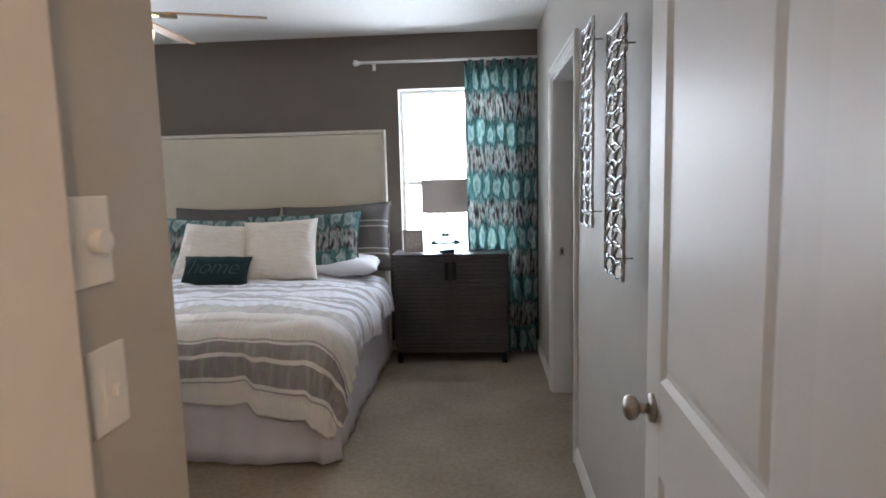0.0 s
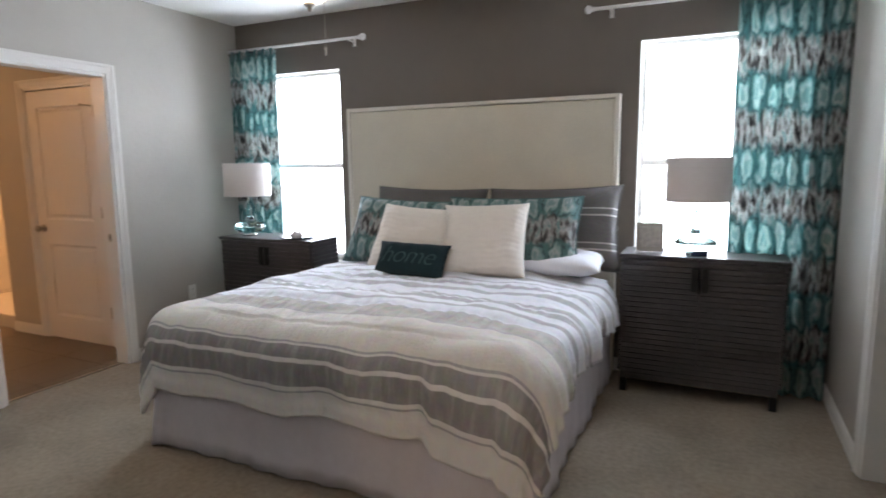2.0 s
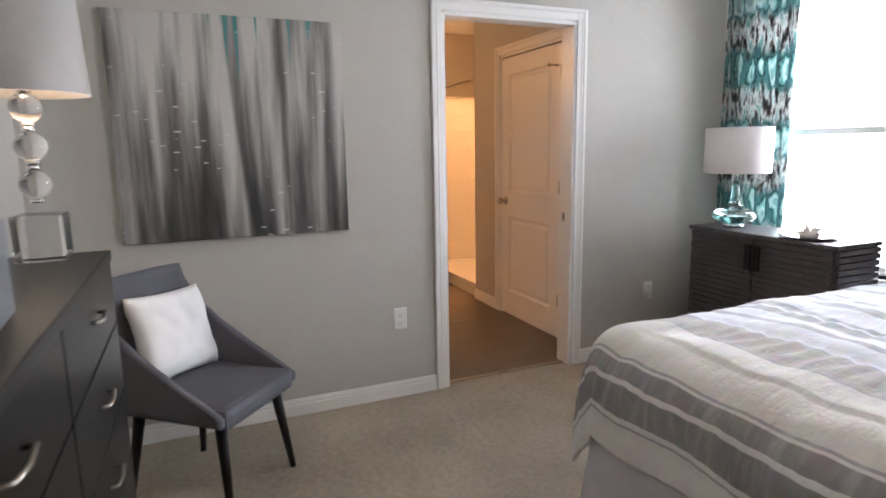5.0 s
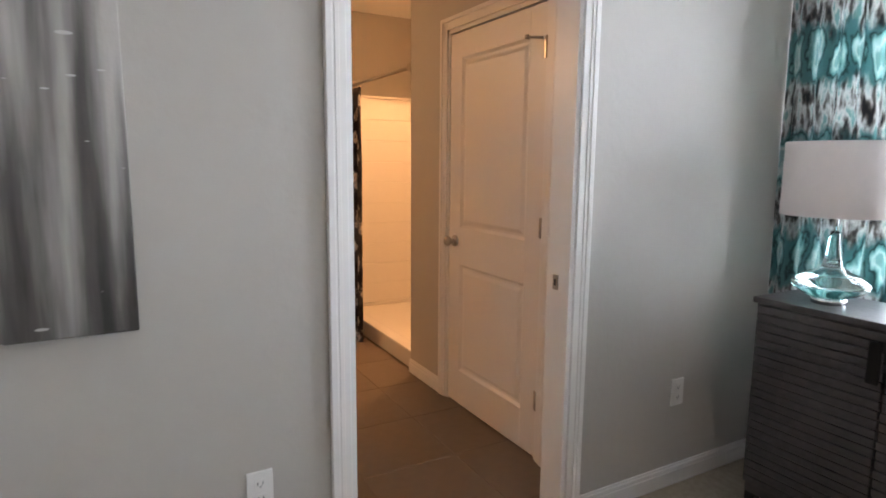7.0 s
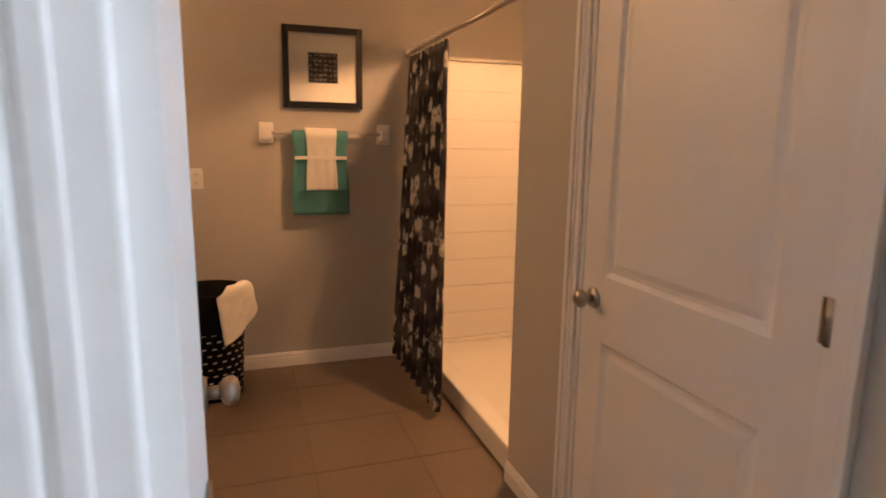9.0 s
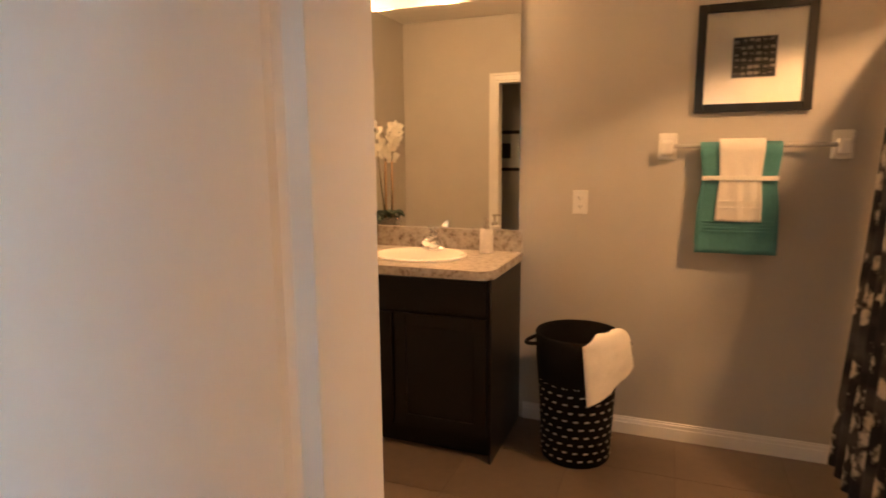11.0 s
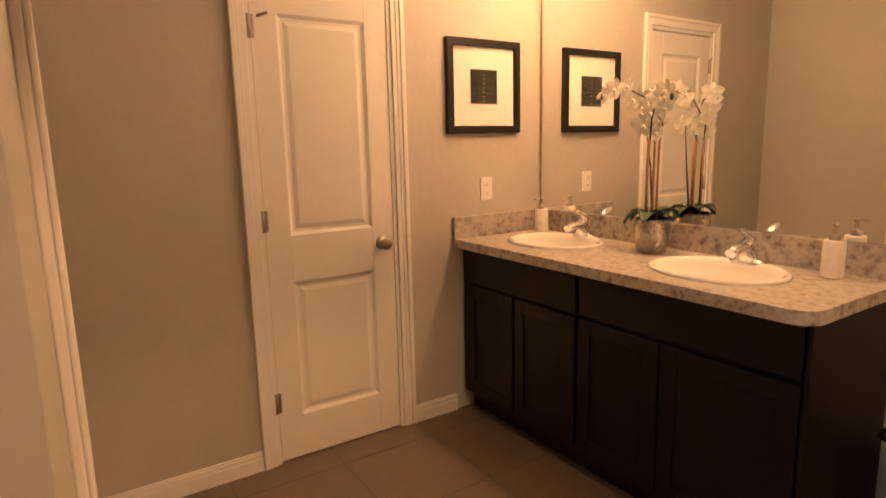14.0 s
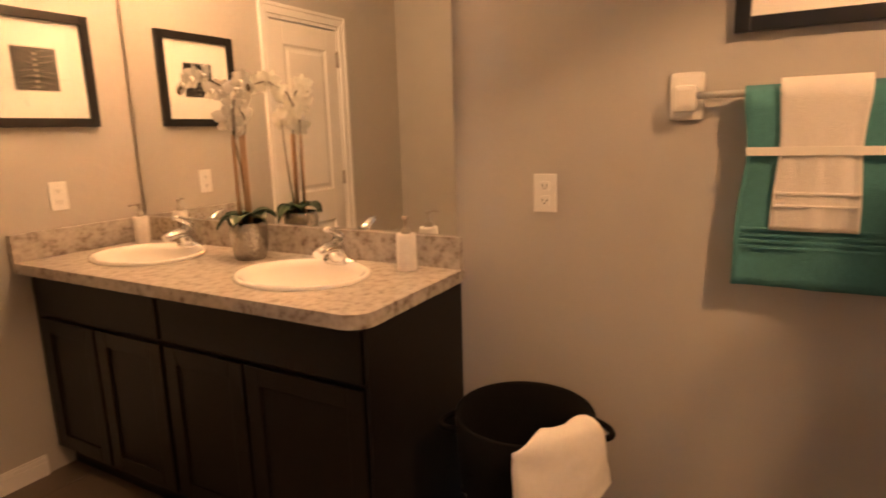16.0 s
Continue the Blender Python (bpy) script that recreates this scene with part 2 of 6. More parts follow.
def drops(name, nx, nz, tone=1.0, thin=0.0):
    """Ikat print: rows of outlined aqua drops on teal between rows of dark and pale streaks."""
    m = mat(name, (0.5, 0.5, 0.5), 0.85, vary=0, bump=0.15, bscale=250)
    N, L, bs = tree(m)

    def op(kind, a, b=None):
        n = N.new("ShaderNodeMath")
        n.operation = kind
        for i, val in enumerate((a, b)):
            if val is None:
                continue
            if isinstance(val, (int, float)):
                n.inputs[i].default_value = val
            else:
                L.new(val, n.inputs[i])
        return n.outputs[0]

    def cloud(sx, sz, detail):
        mp, no, sc = N.new("ShaderNodeMapping"), N.new("ShaderNodeTexNoise"), N.new("ShaderNodeSeparateColor")
        mp.inputs["Scale"].default_value = (sx, sz, 1)
        no.inputs["Scale"].default_value, no.inputs["Detail"].default_value = 1.0, detail
        L.new(co.outputs["UV"], mp.inputs["Vector"]); L.new(mp.outputs["Vector"], no.inputs["Vector"]); L.new(no.outputs["Color"], sc.inputs[0])
        return sc.outputs

    def tint(stops):
        return ramp(N, [(p, tuple(c * tone for c in rgb)) for p, rgb in stops])
    co, se = N.new("ShaderNodeTexCoord"), N.new("ShaderNodeSeparateXYZ")
    L.new(co.outputs["UV"], se.inputs[0])
    wob, fine = cloud(nx * 2.2, nz * 1.3, 4), cloud(nx * 4.6, nz * 2.1, 3)
    x = op("ADD", op("MULTIPLY", se.outputs["X"], nx), op("MULTIPLY", op("SUBTRACT", wob[0], 0.5), 0.95))
    z = op("ADD", op("MULTIPLY", se.outputs["Y"], nz), op("MULTIPLY", op("SUBTRACT", wob[1], 0.5), 1.15))
    pair = op("FLOOR", op("MULTIPLY", z, 0.5))
    wave = op("SINE", op("MULTIPLY", z, math.pi))
    side = op("ABSOLUTE", op("SINE", op("MULTIPLY", op("ADD", x, op("MULTIPLY", pair, 0.5)), math.pi)))
    oval = op("ADD", op("MULTIPLY", side, op("POWER", op("ABSOLUTE", wave), 0.7)), op("MULTIPLY", op("SUBTRACT", fine[1], 0.5), 0.65))
    drop = tint([(0.18, (0.11, 0.25, 0.25)), (0.32, (0.045, 0.075, 0.08)), (0.42, (0.14, 0.30, 0.295)), (0.62, (0.36, 0.53, 0.515)), (0.78, (0.60, 0.65, 0.62)), (0.92, (0.27, 0.42, 0.41))])
    L.new(oval, drop.inputs[0])
    streak = tint([(0.36, (0.035, 0.036, 0.04)), (0.44, (0.14, 0.125, 0.115)), (0.50, (0.36, 0.36, 0.35)), (0.56, (0.62, 0.62, 0.60)), (0.64, (0.20, 0.35, 0.34))])
    L.new(fine[0], streak.inputs[0])
    which = ramp(N, [(0.30, (0, 0, 0)), (0.62, (1, 1, 1))])
    L.new(op("ADD", op("MULTIPLY", wave, 0.5), op("ADD", op("MULTIPLY", fine[2], 0.5), 0.25)), which.inputs[0])
    mx = N.new("ShaderNodeMix")
    mx.data_type = "RGBA"
    L.new(which.outputs["Color"], mx.inputs["Factor"]); L.new(streak.outputs["Color"], mx.inputs[6]); L.new(drop.outputs["Color"], mx.inputs[7])
    L.new(mx.outputs[2], bs.inputs["Base Color"])
    if thin:
        tl, ms = N.new("ShaderNodeBsdfTranslucent"), N.new("ShaderNodeMixShader")
        ms.inputs[0].default_value = thin
        L.new(mx.outputs[2], tl.inputs["Color"])
        L.new(bs.outputs[0], ms.inputs[1]); L.new(tl.outputs[0], ms.inputs[2])
        L.new(ms.outputs[0], N["Material Output"].inputs["Surface"])
    return m


IKAT = drops("teal white and black ikat cotton", 7.4, 4.8, thin=0.5)
IKATP = drops("teal and charcoal ikat cushion cotton", 8.5, 2.9, tone=0.55)
FLORAL = ikat("black and white floral shower curtain", (0.58, 0.53, 0.48), (0.012, 0.012, 0.02), (0.07, 0.065, 0.07), 21, 15, 7.7, 0.30, 0.46, thin=0.35, warp=0.5)


def striped(name, stops, axis="Y", rough=0.85, wob=0.012, bscale=70, gather=0.0):
    """Bands by the cloth's own length, with a slightly uneven weave."""
    m = mat(name, (0.5, 0.5, 0.5), rough, vary=0, bump=0.5, bscale=bscale)
    N, L, bs = tree(m)
    uv, se, no = N.new("ShaderNodeTexCoord"), N.new("ShaderNodeSeparateXYZ"), N.new("ShaderNodeTexNoise")
    no.inputs["Scale"].default_value, no.inputs["Detail"].default_value = 14, 5
    L.new(uv.outputs["UV"], se.inputs[0]); L.new(uv.outputs["UV"], no.inputs["Vector"])
    ma = N.new("ShaderNodeMath")
    ma.operation, ma.inputs[1].default_value = "MULTIPLY_ADD", wob
    L.new(no.outputs["Fac"], ma.inputs[0]); L.new(se.outputs[axis], ma.inputs[2])
    r = ramp(N, stops, "CONSTANT")
    L.new(ma.outputs[0], r.inputs[0])
    n2, mx = N.new("ShaderNodeTexNoise"), N.new("ShaderNodeMix")
    n2.inputs["Scale"].default_value, n2.inputs["Detail"].default_value = 60, 3
    L.new(uv.outputs["UV"], n2.inputs["Vector"])
    mx.data_type, mx.blend_type, mx.inputs["Factor"].default_value = "RGBA", "OVERLAY", 0.25
    L.new(r.outputs["Color"], mx.inputs[6]); L.new(n2.outputs["Color"], mx.inputs[7])
    if not gather:
        L.new(mx.outputs[2], bs.inputs["Base Color"])
        return m
    # gathers: threads drawn together across the bands
    mp, n3, g, bp = N.new("ShaderNodeMapping"), N.new("ShaderNodeTexNoise"), N.new("ShaderNodeMix"), N.new("ShaderNodeBump")
    mp.inputs["Scale"].default_value = (46, 9, 1)
    n3.inputs["Scale"].default_value, n3.inputs["Detail"].default_value = 1.6, 4
    L.new(uv.outputs["UV"], mp.inputs["Vector"]); L.new(mp.outputs["Vector"], n3.inputs["Vector"])
    r3 = ramp(N, [(0.48, (0, 0, 0)), (0.66, (gather, gather, gather))])
    L.new(n3.outputs["Fac"], r3.inputs[0])
    g.data_type = "RGBA"
    g.inputs[7].default_value = (0.72, 0.70, 0.69, 1)
    L.new(r3.outputs["Color"], g.inputs["Factor"]); L.new(mx.outputs[2], g.inputs[6])
    L.new(g.outputs[2], bs.inputs["Base Color"])
    bp.inputs["Strength"].default_value, bp.inputs["Distance"].default_value = 0.55, 0.012
    old = bs.inputs["Normal"].links[0].from_socket
    L.new(old, bp.inputs["Normal"]); L.new(n3.outputs["Fac"], bp.inputs["Height"]); L.new(bp.outputs["Normal"], bs.inputs["Normal"])
    return m


_W, _G, _C, _T = (0.74, 0.72, 0.71), (0.29, 0.28, 0.285), (0.69, 0.665, 0.635), (0.46, 0.44, 0.42)
_B, _S = (0.71, 0.72, 0.77), (0.40, 0.395, 0.42)
COMFORTER = striped("cream and grey woven-stripe comforter cotton", [
    (0.0, _W), (0.046, _S), (0.050, _W), (0.056, _G), (0.096, _W), (0.103, _G), (0.127, _W), (0.130, _S), (0.133, _C), (0.234, _S), (0.238, _T), (0.296, _S), (0.302, _B),
    (0.345, _S), (0.365, _B), (0.395, _S), (0.418, _B), (0.428, _S), (0.450, _B), (0.500, _S), (0.522, _B), (0.545, _S), (0.575, _B), (0.60, _S), (0.61, _B),
    (0.66, _S), (0.685, _B), (0.73, _S), (0.75, _B)], wob=0.006, gather=0.22)
SHAM = striped("grey pin-striped sham cotton", [(0.0, (0.15, 0.145, 0.145)), (0.22, (0.5, 0.48, 0.46)), (0.24, (0.15, 0.145, 0.145)), (0.30, (0.5, 0.48, 0.46)), (0.315, (0.13, 0.125, 0.125)),
               (0.62, (0.5, 0.48, 0.46)), (0.64, (0.15, 0.145, 0.145)), (0.70, (0.5, 0.48, 0.46)), (0.715, (0.13, 0.125, 0.125))], "Y", wob=0.004)


def granite():
    m = mat("speckled grey-cream laminate", (0.5, 0.5, 0.5), 0.28, vary=0)
    N, L, bs = tree(m)
    co, n1, n2 = N.new("ShaderNodeTexCoord"), N.new("ShaderNodeTexNoise"), N.new("ShaderNodeTexVoronoi")
    n1.inputs["Scale"].default_value, n1.inputs["Detail"].default_value = 30, 9
    n2.inputs["Scale"].default_value = 60
    L.new(co.outputs["Object"], n1.inputs["Vector"]); L.new(co.outputs["Object"], n2.inputs["Vector"])
    ad = N.new("ShaderNodeMath")
    ad.operation, ad.inputs[1].default_value = "MULTIPLY_ADD", 0.25
    L.new(n2.outputs["Distance"], ad.inputs[0]); L.new(n1.outputs["Fac"], ad.inputs[2])
    r = ramp(N, [(0.37, (0.165, 0.125, 0.096)), (0.47, (0.265, 0.222, 0.182)), (0.58, (0.385, 0.345, 0.300)), (0.78, (0.49, 0.455, 0.41))])
    L.new(ad.outputs[0], r.inputs[0]); L.new(r.outputs["Color"], bs.inputs["Base Color"])
    return m


GRANITE = granite()


def canvas_paint():
    m = mat("grey white and teal dripped paint on canvas", (0.5, 0.5, 0.5), 0.45, vary=0, bump=0.4, bscale=40)
    N, L, bs = tree(m)
    co, mp, no = N.new("ShaderNodeTexCoord"), N.new("ShaderNodeMapping"), N.new("ShaderNodeTexNoise")
    mp.inputs["Scale"].default_value = (1, 10.0, 0.8)
    no.inputs["Scale"].default_value, no.inputs["Detail"].default_value = 1.0, 5
    L.new(co.outputs["Object"], mp.inputs["Vector"]); L.new(mp.outputs["Vector"], no.inputs["Vector"])
    r = ramp(N, [(0.33, (0.034, 0.031, 0.030)), (0.43, (0.105, 0.097, 0.090)), (0.51, (0.26, 0.245, 0.23)), (0.63, (0.50, 0.475, 0.445))])
    se = N.new("ShaderNodeSeparateXYZ")
    L.new(co.outputs["Object"], se.inputs[0])
    # darker towards the foot of the canvas
    gr = N.new("ShaderNodeMath")
    gr.operation, gr.inputs[1].default_value = "MULTIPLY_ADD", 0.13
    L.new(se.outputs["Z"], gr.inputs[0]); L.new(no.outputs["Fac"], gr.inputs[2])
    L.new(gr.outputs[0], r.inputs[0])
    # teal drips from the top edge
    m2, n2 = N.new("ShaderNodeMapping"), N.new("ShaderNodeTexNoise")
    m2.inputs["Scale"].default_value = (1, 22.0, 0.5)
    m2.inputs["Location"].default_value = (3, 1, 5)
    n2.inputs["Scale"].default_value = 1.0
    L.new(co.outputs["Object"], m2.inputs["Vector"]); L.new(m2.outputs["Vector"], n2.inputs["Vector"])
    ad = N.new("ShaderNodeMath")
    ad.operation, ad.inputs[1].default_value = "MULTIPLY_ADD", 0.28
    L.new(se.outputs["Z"], ad.inputs[0]); L.new(n2.outputs["Fac"], ad.inputs[2])
    rt = ramp(N, [(0.72, (0, 0, 0)), (0.76, (1, 1, 1))])
    L.new(ad.outputs[0], rt.inputs[0])
    mx = N.new("ShaderNodeMix")
    mx.data_type = "RGBA"
    mx.inputs[7].default_value = (0.05, 0.23, 0.22, 1)
    L.new(rt.outputs["Color"], mx.inputs["Factor"]); L.new(r.outputs["Color"], mx.inputs[6])
    # flung white flecks
    vo, rf, fl, no2 = N.new("ShaderNodeTexVoronoi"), None, N.new("ShaderNodeMix"), N.new("ShaderNodeTexNoise")
    vo.inputs["Scale"].default_value = 17
    no2.inputs["Scale"].default_value = 2.2
    mf = N.new("ShaderNodeMapping")
    mf.inputs["Scale"].default_value = (1, 0.55, 2.2)
    L.new(co.outputs["Object"], mf.inputs["Vector"]); L.new(mf.outputs["Vector"], vo.inputs["Vector"]); L.new(co.outputs["Object"], no2.inputs["Vector"])
    sm_ = N.new("ShaderNodeMath")
    sm_.operation, sm_.inputs[1].default_value = "MULTIPLY_ADD", -0.55
    L.new(no2.outputs["Fac"], sm_.inputs[0]); L.new(vo.outputs["Distance"], sm_.inputs[2])
    rf = ramp(N, [(0.0, (0.8, 0.8, 0.8)), (0.02, (0, 0, 0))])
    sb_ = N.new("ShaderNodeMath")
    sb_.operation, sb_.inputs[1].default_value = "ADD", 0.222
    L.new(sm_.outputs[0], sb_.inputs[0]); L.new(sb_.outputs[0], rf.inputs[0])
    fl.data_type = "RGBA"
    fl.inputs[7].default_value = (0.60, 0.585, 0.57, 1)
    L.new(rf.outputs["Color"], fl.inputs["Factor"]); L.new(mx.outputs[2], fl.inputs[6])
    L.new(fl.outputs[2], bs.inputs["Base Color"])
    return m


PAINTING = canvas_paint()

# ---- builders ----


def box(bm, x0, x1, y0, y1, z0, z1, bevel=0.0):
    vs = [bm.verts.new(p) for p in ((x0, y0, z0), (x1, y0, z0), (x1, y1, z0), (x0, y1, z0), (x0, y0, z1), (x1, y0, z1), (x1, y1, z1), (x0, y1, z1))]
    fs = [bm.faces.new([vs[i] for i in f]) for f in ((0, 3, 2, 1), (4, 5, 6, 7), (0, 1, 5, 4), (1, 2, 6, 5), (2, 3, 7, 6), (3, 0, 4, 7))]
    if bevel:
        es = list({e for f in fs for e in f.edges})
        bmesh.ops.bevel(bm, geom=es, offset=bevel, segments=2, affect="EDGES", profile=0.6)
    return bm


def bx(x0, x1, y0, y1, z0, z1, bevel=0.0):
    return box(bmesh.new(), x0, x1, y0, y1, z0, z1, bevel)


def cyl(bm, p0, p1, r0, r1=None, seg=16, caps=True):
    p0, p1 = Vector(p0), Vector(p1)
    r1 = r0 if r1 is None else r1
    q = (p1 - p0).to_track_quat("Z", "Y")
    a, b = [], []
    for i in range(seg):
        d = q @ Vector((math.cos(2 * math.pi * i / seg), math.sin(2 * math.pi * i / seg), 0))
        a.append(bm.verts.new(p0 + d * r0)); b.append(bm.verts.new(p1 + d * r1))
    for i in range(seg):
        f = bm.faces.new((a[i], a[(i + 1) % seg], b[(i + 1) % seg], b[i]))
        f.smooth = True
    if caps:
        bm.faces.new(a[::-1]); bm.faces.new(b)
    return bm


def lathe(bm, prof, c=(0, 0, 0), seg=32, sx=1.0, sy=1.0):
    """Turns (radius, height) pairs round a vertical axis at c; sx and sy squash the plan."""
    rings = []
    for r, z in prof:
        if r < 1e-5:
            rings.append([bm.verts.new((c[0], c[1], c[2] + z))])
        else:
            rings.append([bm.verts.new((c[0] + sx * r * math.cos(2 * math.pi * i / seg), c[1] + sy * r * math.sin(2 * math.pi * i / seg), c[2] + z)) for i in range(seg)])
    for a, b in zip(rings, rings[1:]):
        for i in range(seg):
            j = (i + 1) % seg
            vs = [a[0], b[j], b[i]] if len(a) == 1 else [a[i], a[j], b[0]] if len(b) == 1 else [a[i], a[j], b[j], b[i]]
            if len(a) == 1 and len(b) == 1:
                continue
            bm.faces.new(vs).smooth = True
    return bm


def tube(bm, pts, r, seg=8):
    pts = [Vector(p) for p in pts]
    rings = []
    for i, p in enumerate(pts):
        d = (pts[min(i + 1, len(pts) - 1)] - pts[max(i - 1, 0)]).normalized()
        q = d.to_track_quat("Z", "Y")
        rr = r(i / (len(pts) - 1)) if callable(r) else r
        rings.append([bm.verts.new(p + q @ Vector((rr * math.cos(2 * math.pi * k / seg), rr * math.sin(2 * math.pi * k / seg), 0))) for k in range(seg)])
    for a, b in zip(rings, rings[1:]):
        for k in range(seg):
            bm.faces.new((a[k], a[(k + 1) % seg], b[(k + 1) % seg], b[k])).smooth = True
    bm.faces.new(rings[0][::-1]); bm.faces.new(rings[-1])
    return bm


def sheet(nu, nv, fn, uvfn=None, thick=0.0, smooth=True):
    """A cloth-like surface: fn(u, v) gives the place of each grid point; thick gives it a back side."""
    bm = bmesh.new()
    uvl = bm.loops.layers.uv.new("UVMap")
    g = [[bm.verts.new(fn(i / nu, j / nv)) for j in range(nv + 1)] for i in range(nu + 1)]
    for i in range(nu):
        for j in range(nv):
            f = bm.faces.new((g[i][j], g[i + 1][j], g[i + 1][j + 1], g[i][j + 1]))
            f.smooth = smooth
            for lp, (a, b) in zip(f.loops, ((i, j), (i + 1, j), (i + 1, j + 1), (i, j + 1))):
                u, v = a / nu, b / nv
                lp[uvl].uv = uvfn(u, v) if uvfn else (u, v)
    if thick:
        bm.normal_update()
        bmesh.ops.solidify(bm, geom=bm.faces[:], thickness=thick)
    return bm


def mesh_of(name, bm, material):
    bm.normal_update()
    me = bpy.data.meshes.new(name)
    bm.to_mesh(me)
    bm.free()
    me.materials.append(material)
    return me


def part(name, bm, material, parent=None, label=""):
    ob = new(name, mesh_of(name, bm, material))
    if parent:
        ob.parent = parent
    if label:
        ob["label"] = label
    return ob


def thing(name, label, category, m=None, group=""):
    ob = new(name)
    ob.empty_display_size = 0.05
    if m is not None:
        ob.matrix_world = m
    return tagged(ob, label, category, group)


def structure(name, bm, material, label=""):
    return tagged(part(name, bm, material), label, kind="structure")


def wall(name, axis, a0, a1, f0, f1, holes, material, label, z1=CEIL):
    """A wall from a0 to a1 along axis, from face f0 to f1, with holes (b0, b1, low, high) through it."""
    bm = bmesh.new()

    def blk(p, q, lo, hi):
        if q - p > 1e-4 and hi - lo > 1e-4:
            if axis == "x":
                box(bm, p, q, f0, f1, lo, hi)
            else:
                box(bm, f0, f1, p, q, lo, hi)
    at = a0
    for b0, b1, lo, hi in sorted(holes):
        blk(at, b0, 0, z1)
        blk(b0, b1, 0, lo)
        blk(b0, b1, hi, z1)
        at = b1
    blk(at, a1, 0, z1)
    return structure(name, bm, material, label)


# ---- structure ----
DH = 2.035                                        # door openings' height
BD = (2.664, 3.490)                                # bathroom door in the west wall
CD = (2.80, 3.735)                                 # closet opening in the east wall
WD = (-5.160, -4.325)                             # inner hall door
LD = (-6.297, -5.678)                             # linen door
CW = (1.40, 2.06)                                 # walk-in closet opening in the vanity nook

structure("floor_bedroom", bx(XW - 0.05, XE + WT, 0.42, YN + 0.1, -0.12, 0), CARPET, "beige cut-pile carpet, slightly trodden")
structure("floor_closet", bx(XE + WT, 2.2, 1.6, YN + 0.1, -0.12, 0), CARPET, "beige closet carpet")
structure("floor_hallway", bx(-2.2, 2.2, -2.6, 0.42, -0.12, 0), CARPET, "beige hallway carpet")
structure("floor_bathroom", bx(XB - 0.1, XW - 0.05, 0.3, 4.85, -0.12, -0.0018), GROUT, "grout bed of the tiled bathroom floor")
structure("ceiling", bx(XB - 0.15, 2.3, -2.7, 5.0, CEIL, CEIL + 0.12), CEILP, "white lightly textured ceiling")

wall("wall_north", "x", XW, XE, YN, YN + 0.16, [(a, b, WZ0, WZ1) for a, b in WIN], ACCENT, "dark taupe painted accent wall")
wall("wall_east", "y", 0.355, YN + 0.16, XE, XE + WT, [(*CD, 0, DH)], PAINT, "light greige painted wall")
wall("wall_west", "y", YS - WT, YN + 0.16, XWB, XW, [(*BD, 0, DH)], PAINT, "light greige painted wall")
wall("wall_south", "x", XWB, -0.52, YS - WT, YS, [], PAINT, "light greige painted wall")
wall("wall_stub", "y", 0.47, 0.815, -0.52, -0.405, [], PAINT, "short greige wall beside the entry door")
wall("wall_entry", "x", -2.2, XE, 0.355, 0.47, [(-0.332, 0.43, 0, DH)], PAINT, "greige wall with the entry doorway")
wall("wall_hallway_west", "y", -2.6, 0.355, -2.3, -2.2, [], PAINT, "greige hallway wall")
wall("wall_hallway_north", "x", XE, 2.2, 0.24, 0.355, [], PAINT, "greige hallway wall")
wall("wall_hallway_east", "y", -2.6, 0.355, 2.2, 2.3, [], PAINT, "greige hallway wall")
wall("wall_hallway_south", "x", -2.3, 2.3, -2.7, -2.6, [], PAINT, "greige hallway wall")
wall("wall_closet_east", "y", 1.5, YN + 0.16, 2.2, 2.3, [], PAINT, "greige closet wall")
wall("wall_closet_south", "x", XE + WT, 2.2, 1.5, 1.6, [], PAINT, "greige closet wall")
wall("wall_closet_north", "x", XE + WT, 2.2, YN, YN + 0.16, [], PAINT, "greige closet wall")
wall("wall_bathroom_west", "y", 0.38, 4.85, XB - WT, XB, [], PAINT, "greige painted bathroom wall")
wall("wall_vanity_south", "x", XB, XWB, YV - WT, YV, [(*LD, 0, DH)], PAINT, "greige painted bathroom wall with a linen door")
wall("wall_walk_in", "y", YV, YC, XC, XC + WT, [(*CW, 0, DH)], PAINT, "greige wall with the walk-in closet doorway")
wall("wall_passage", "x", XC + WT, XWB, YC - WT, YC, [], TEXPAINT, "greige hand-textured wall")
wall("wall_inner", "x", -5.631, XWB, YH, YH + WT, [(*WD, 0, DH)], PAINT, "greige wall with the inner door")
wall("wall_shower_side", "y", YH + WT, 4.85, -5.631, -5.631 + WT, [], PAINT, "greige wall beside the shower")
wall("wall_bathroom_north", "x", XB, XWB, 4.75, 4.85, [], PAINT, "greige bathroom wall")
structure("wall_linen_back", bx(LD[0] - 0.1, LD[1] + 0.1, -0.2, YV - WT - 0.3, 0, CEIL), PAINT, "greige linen closet back")


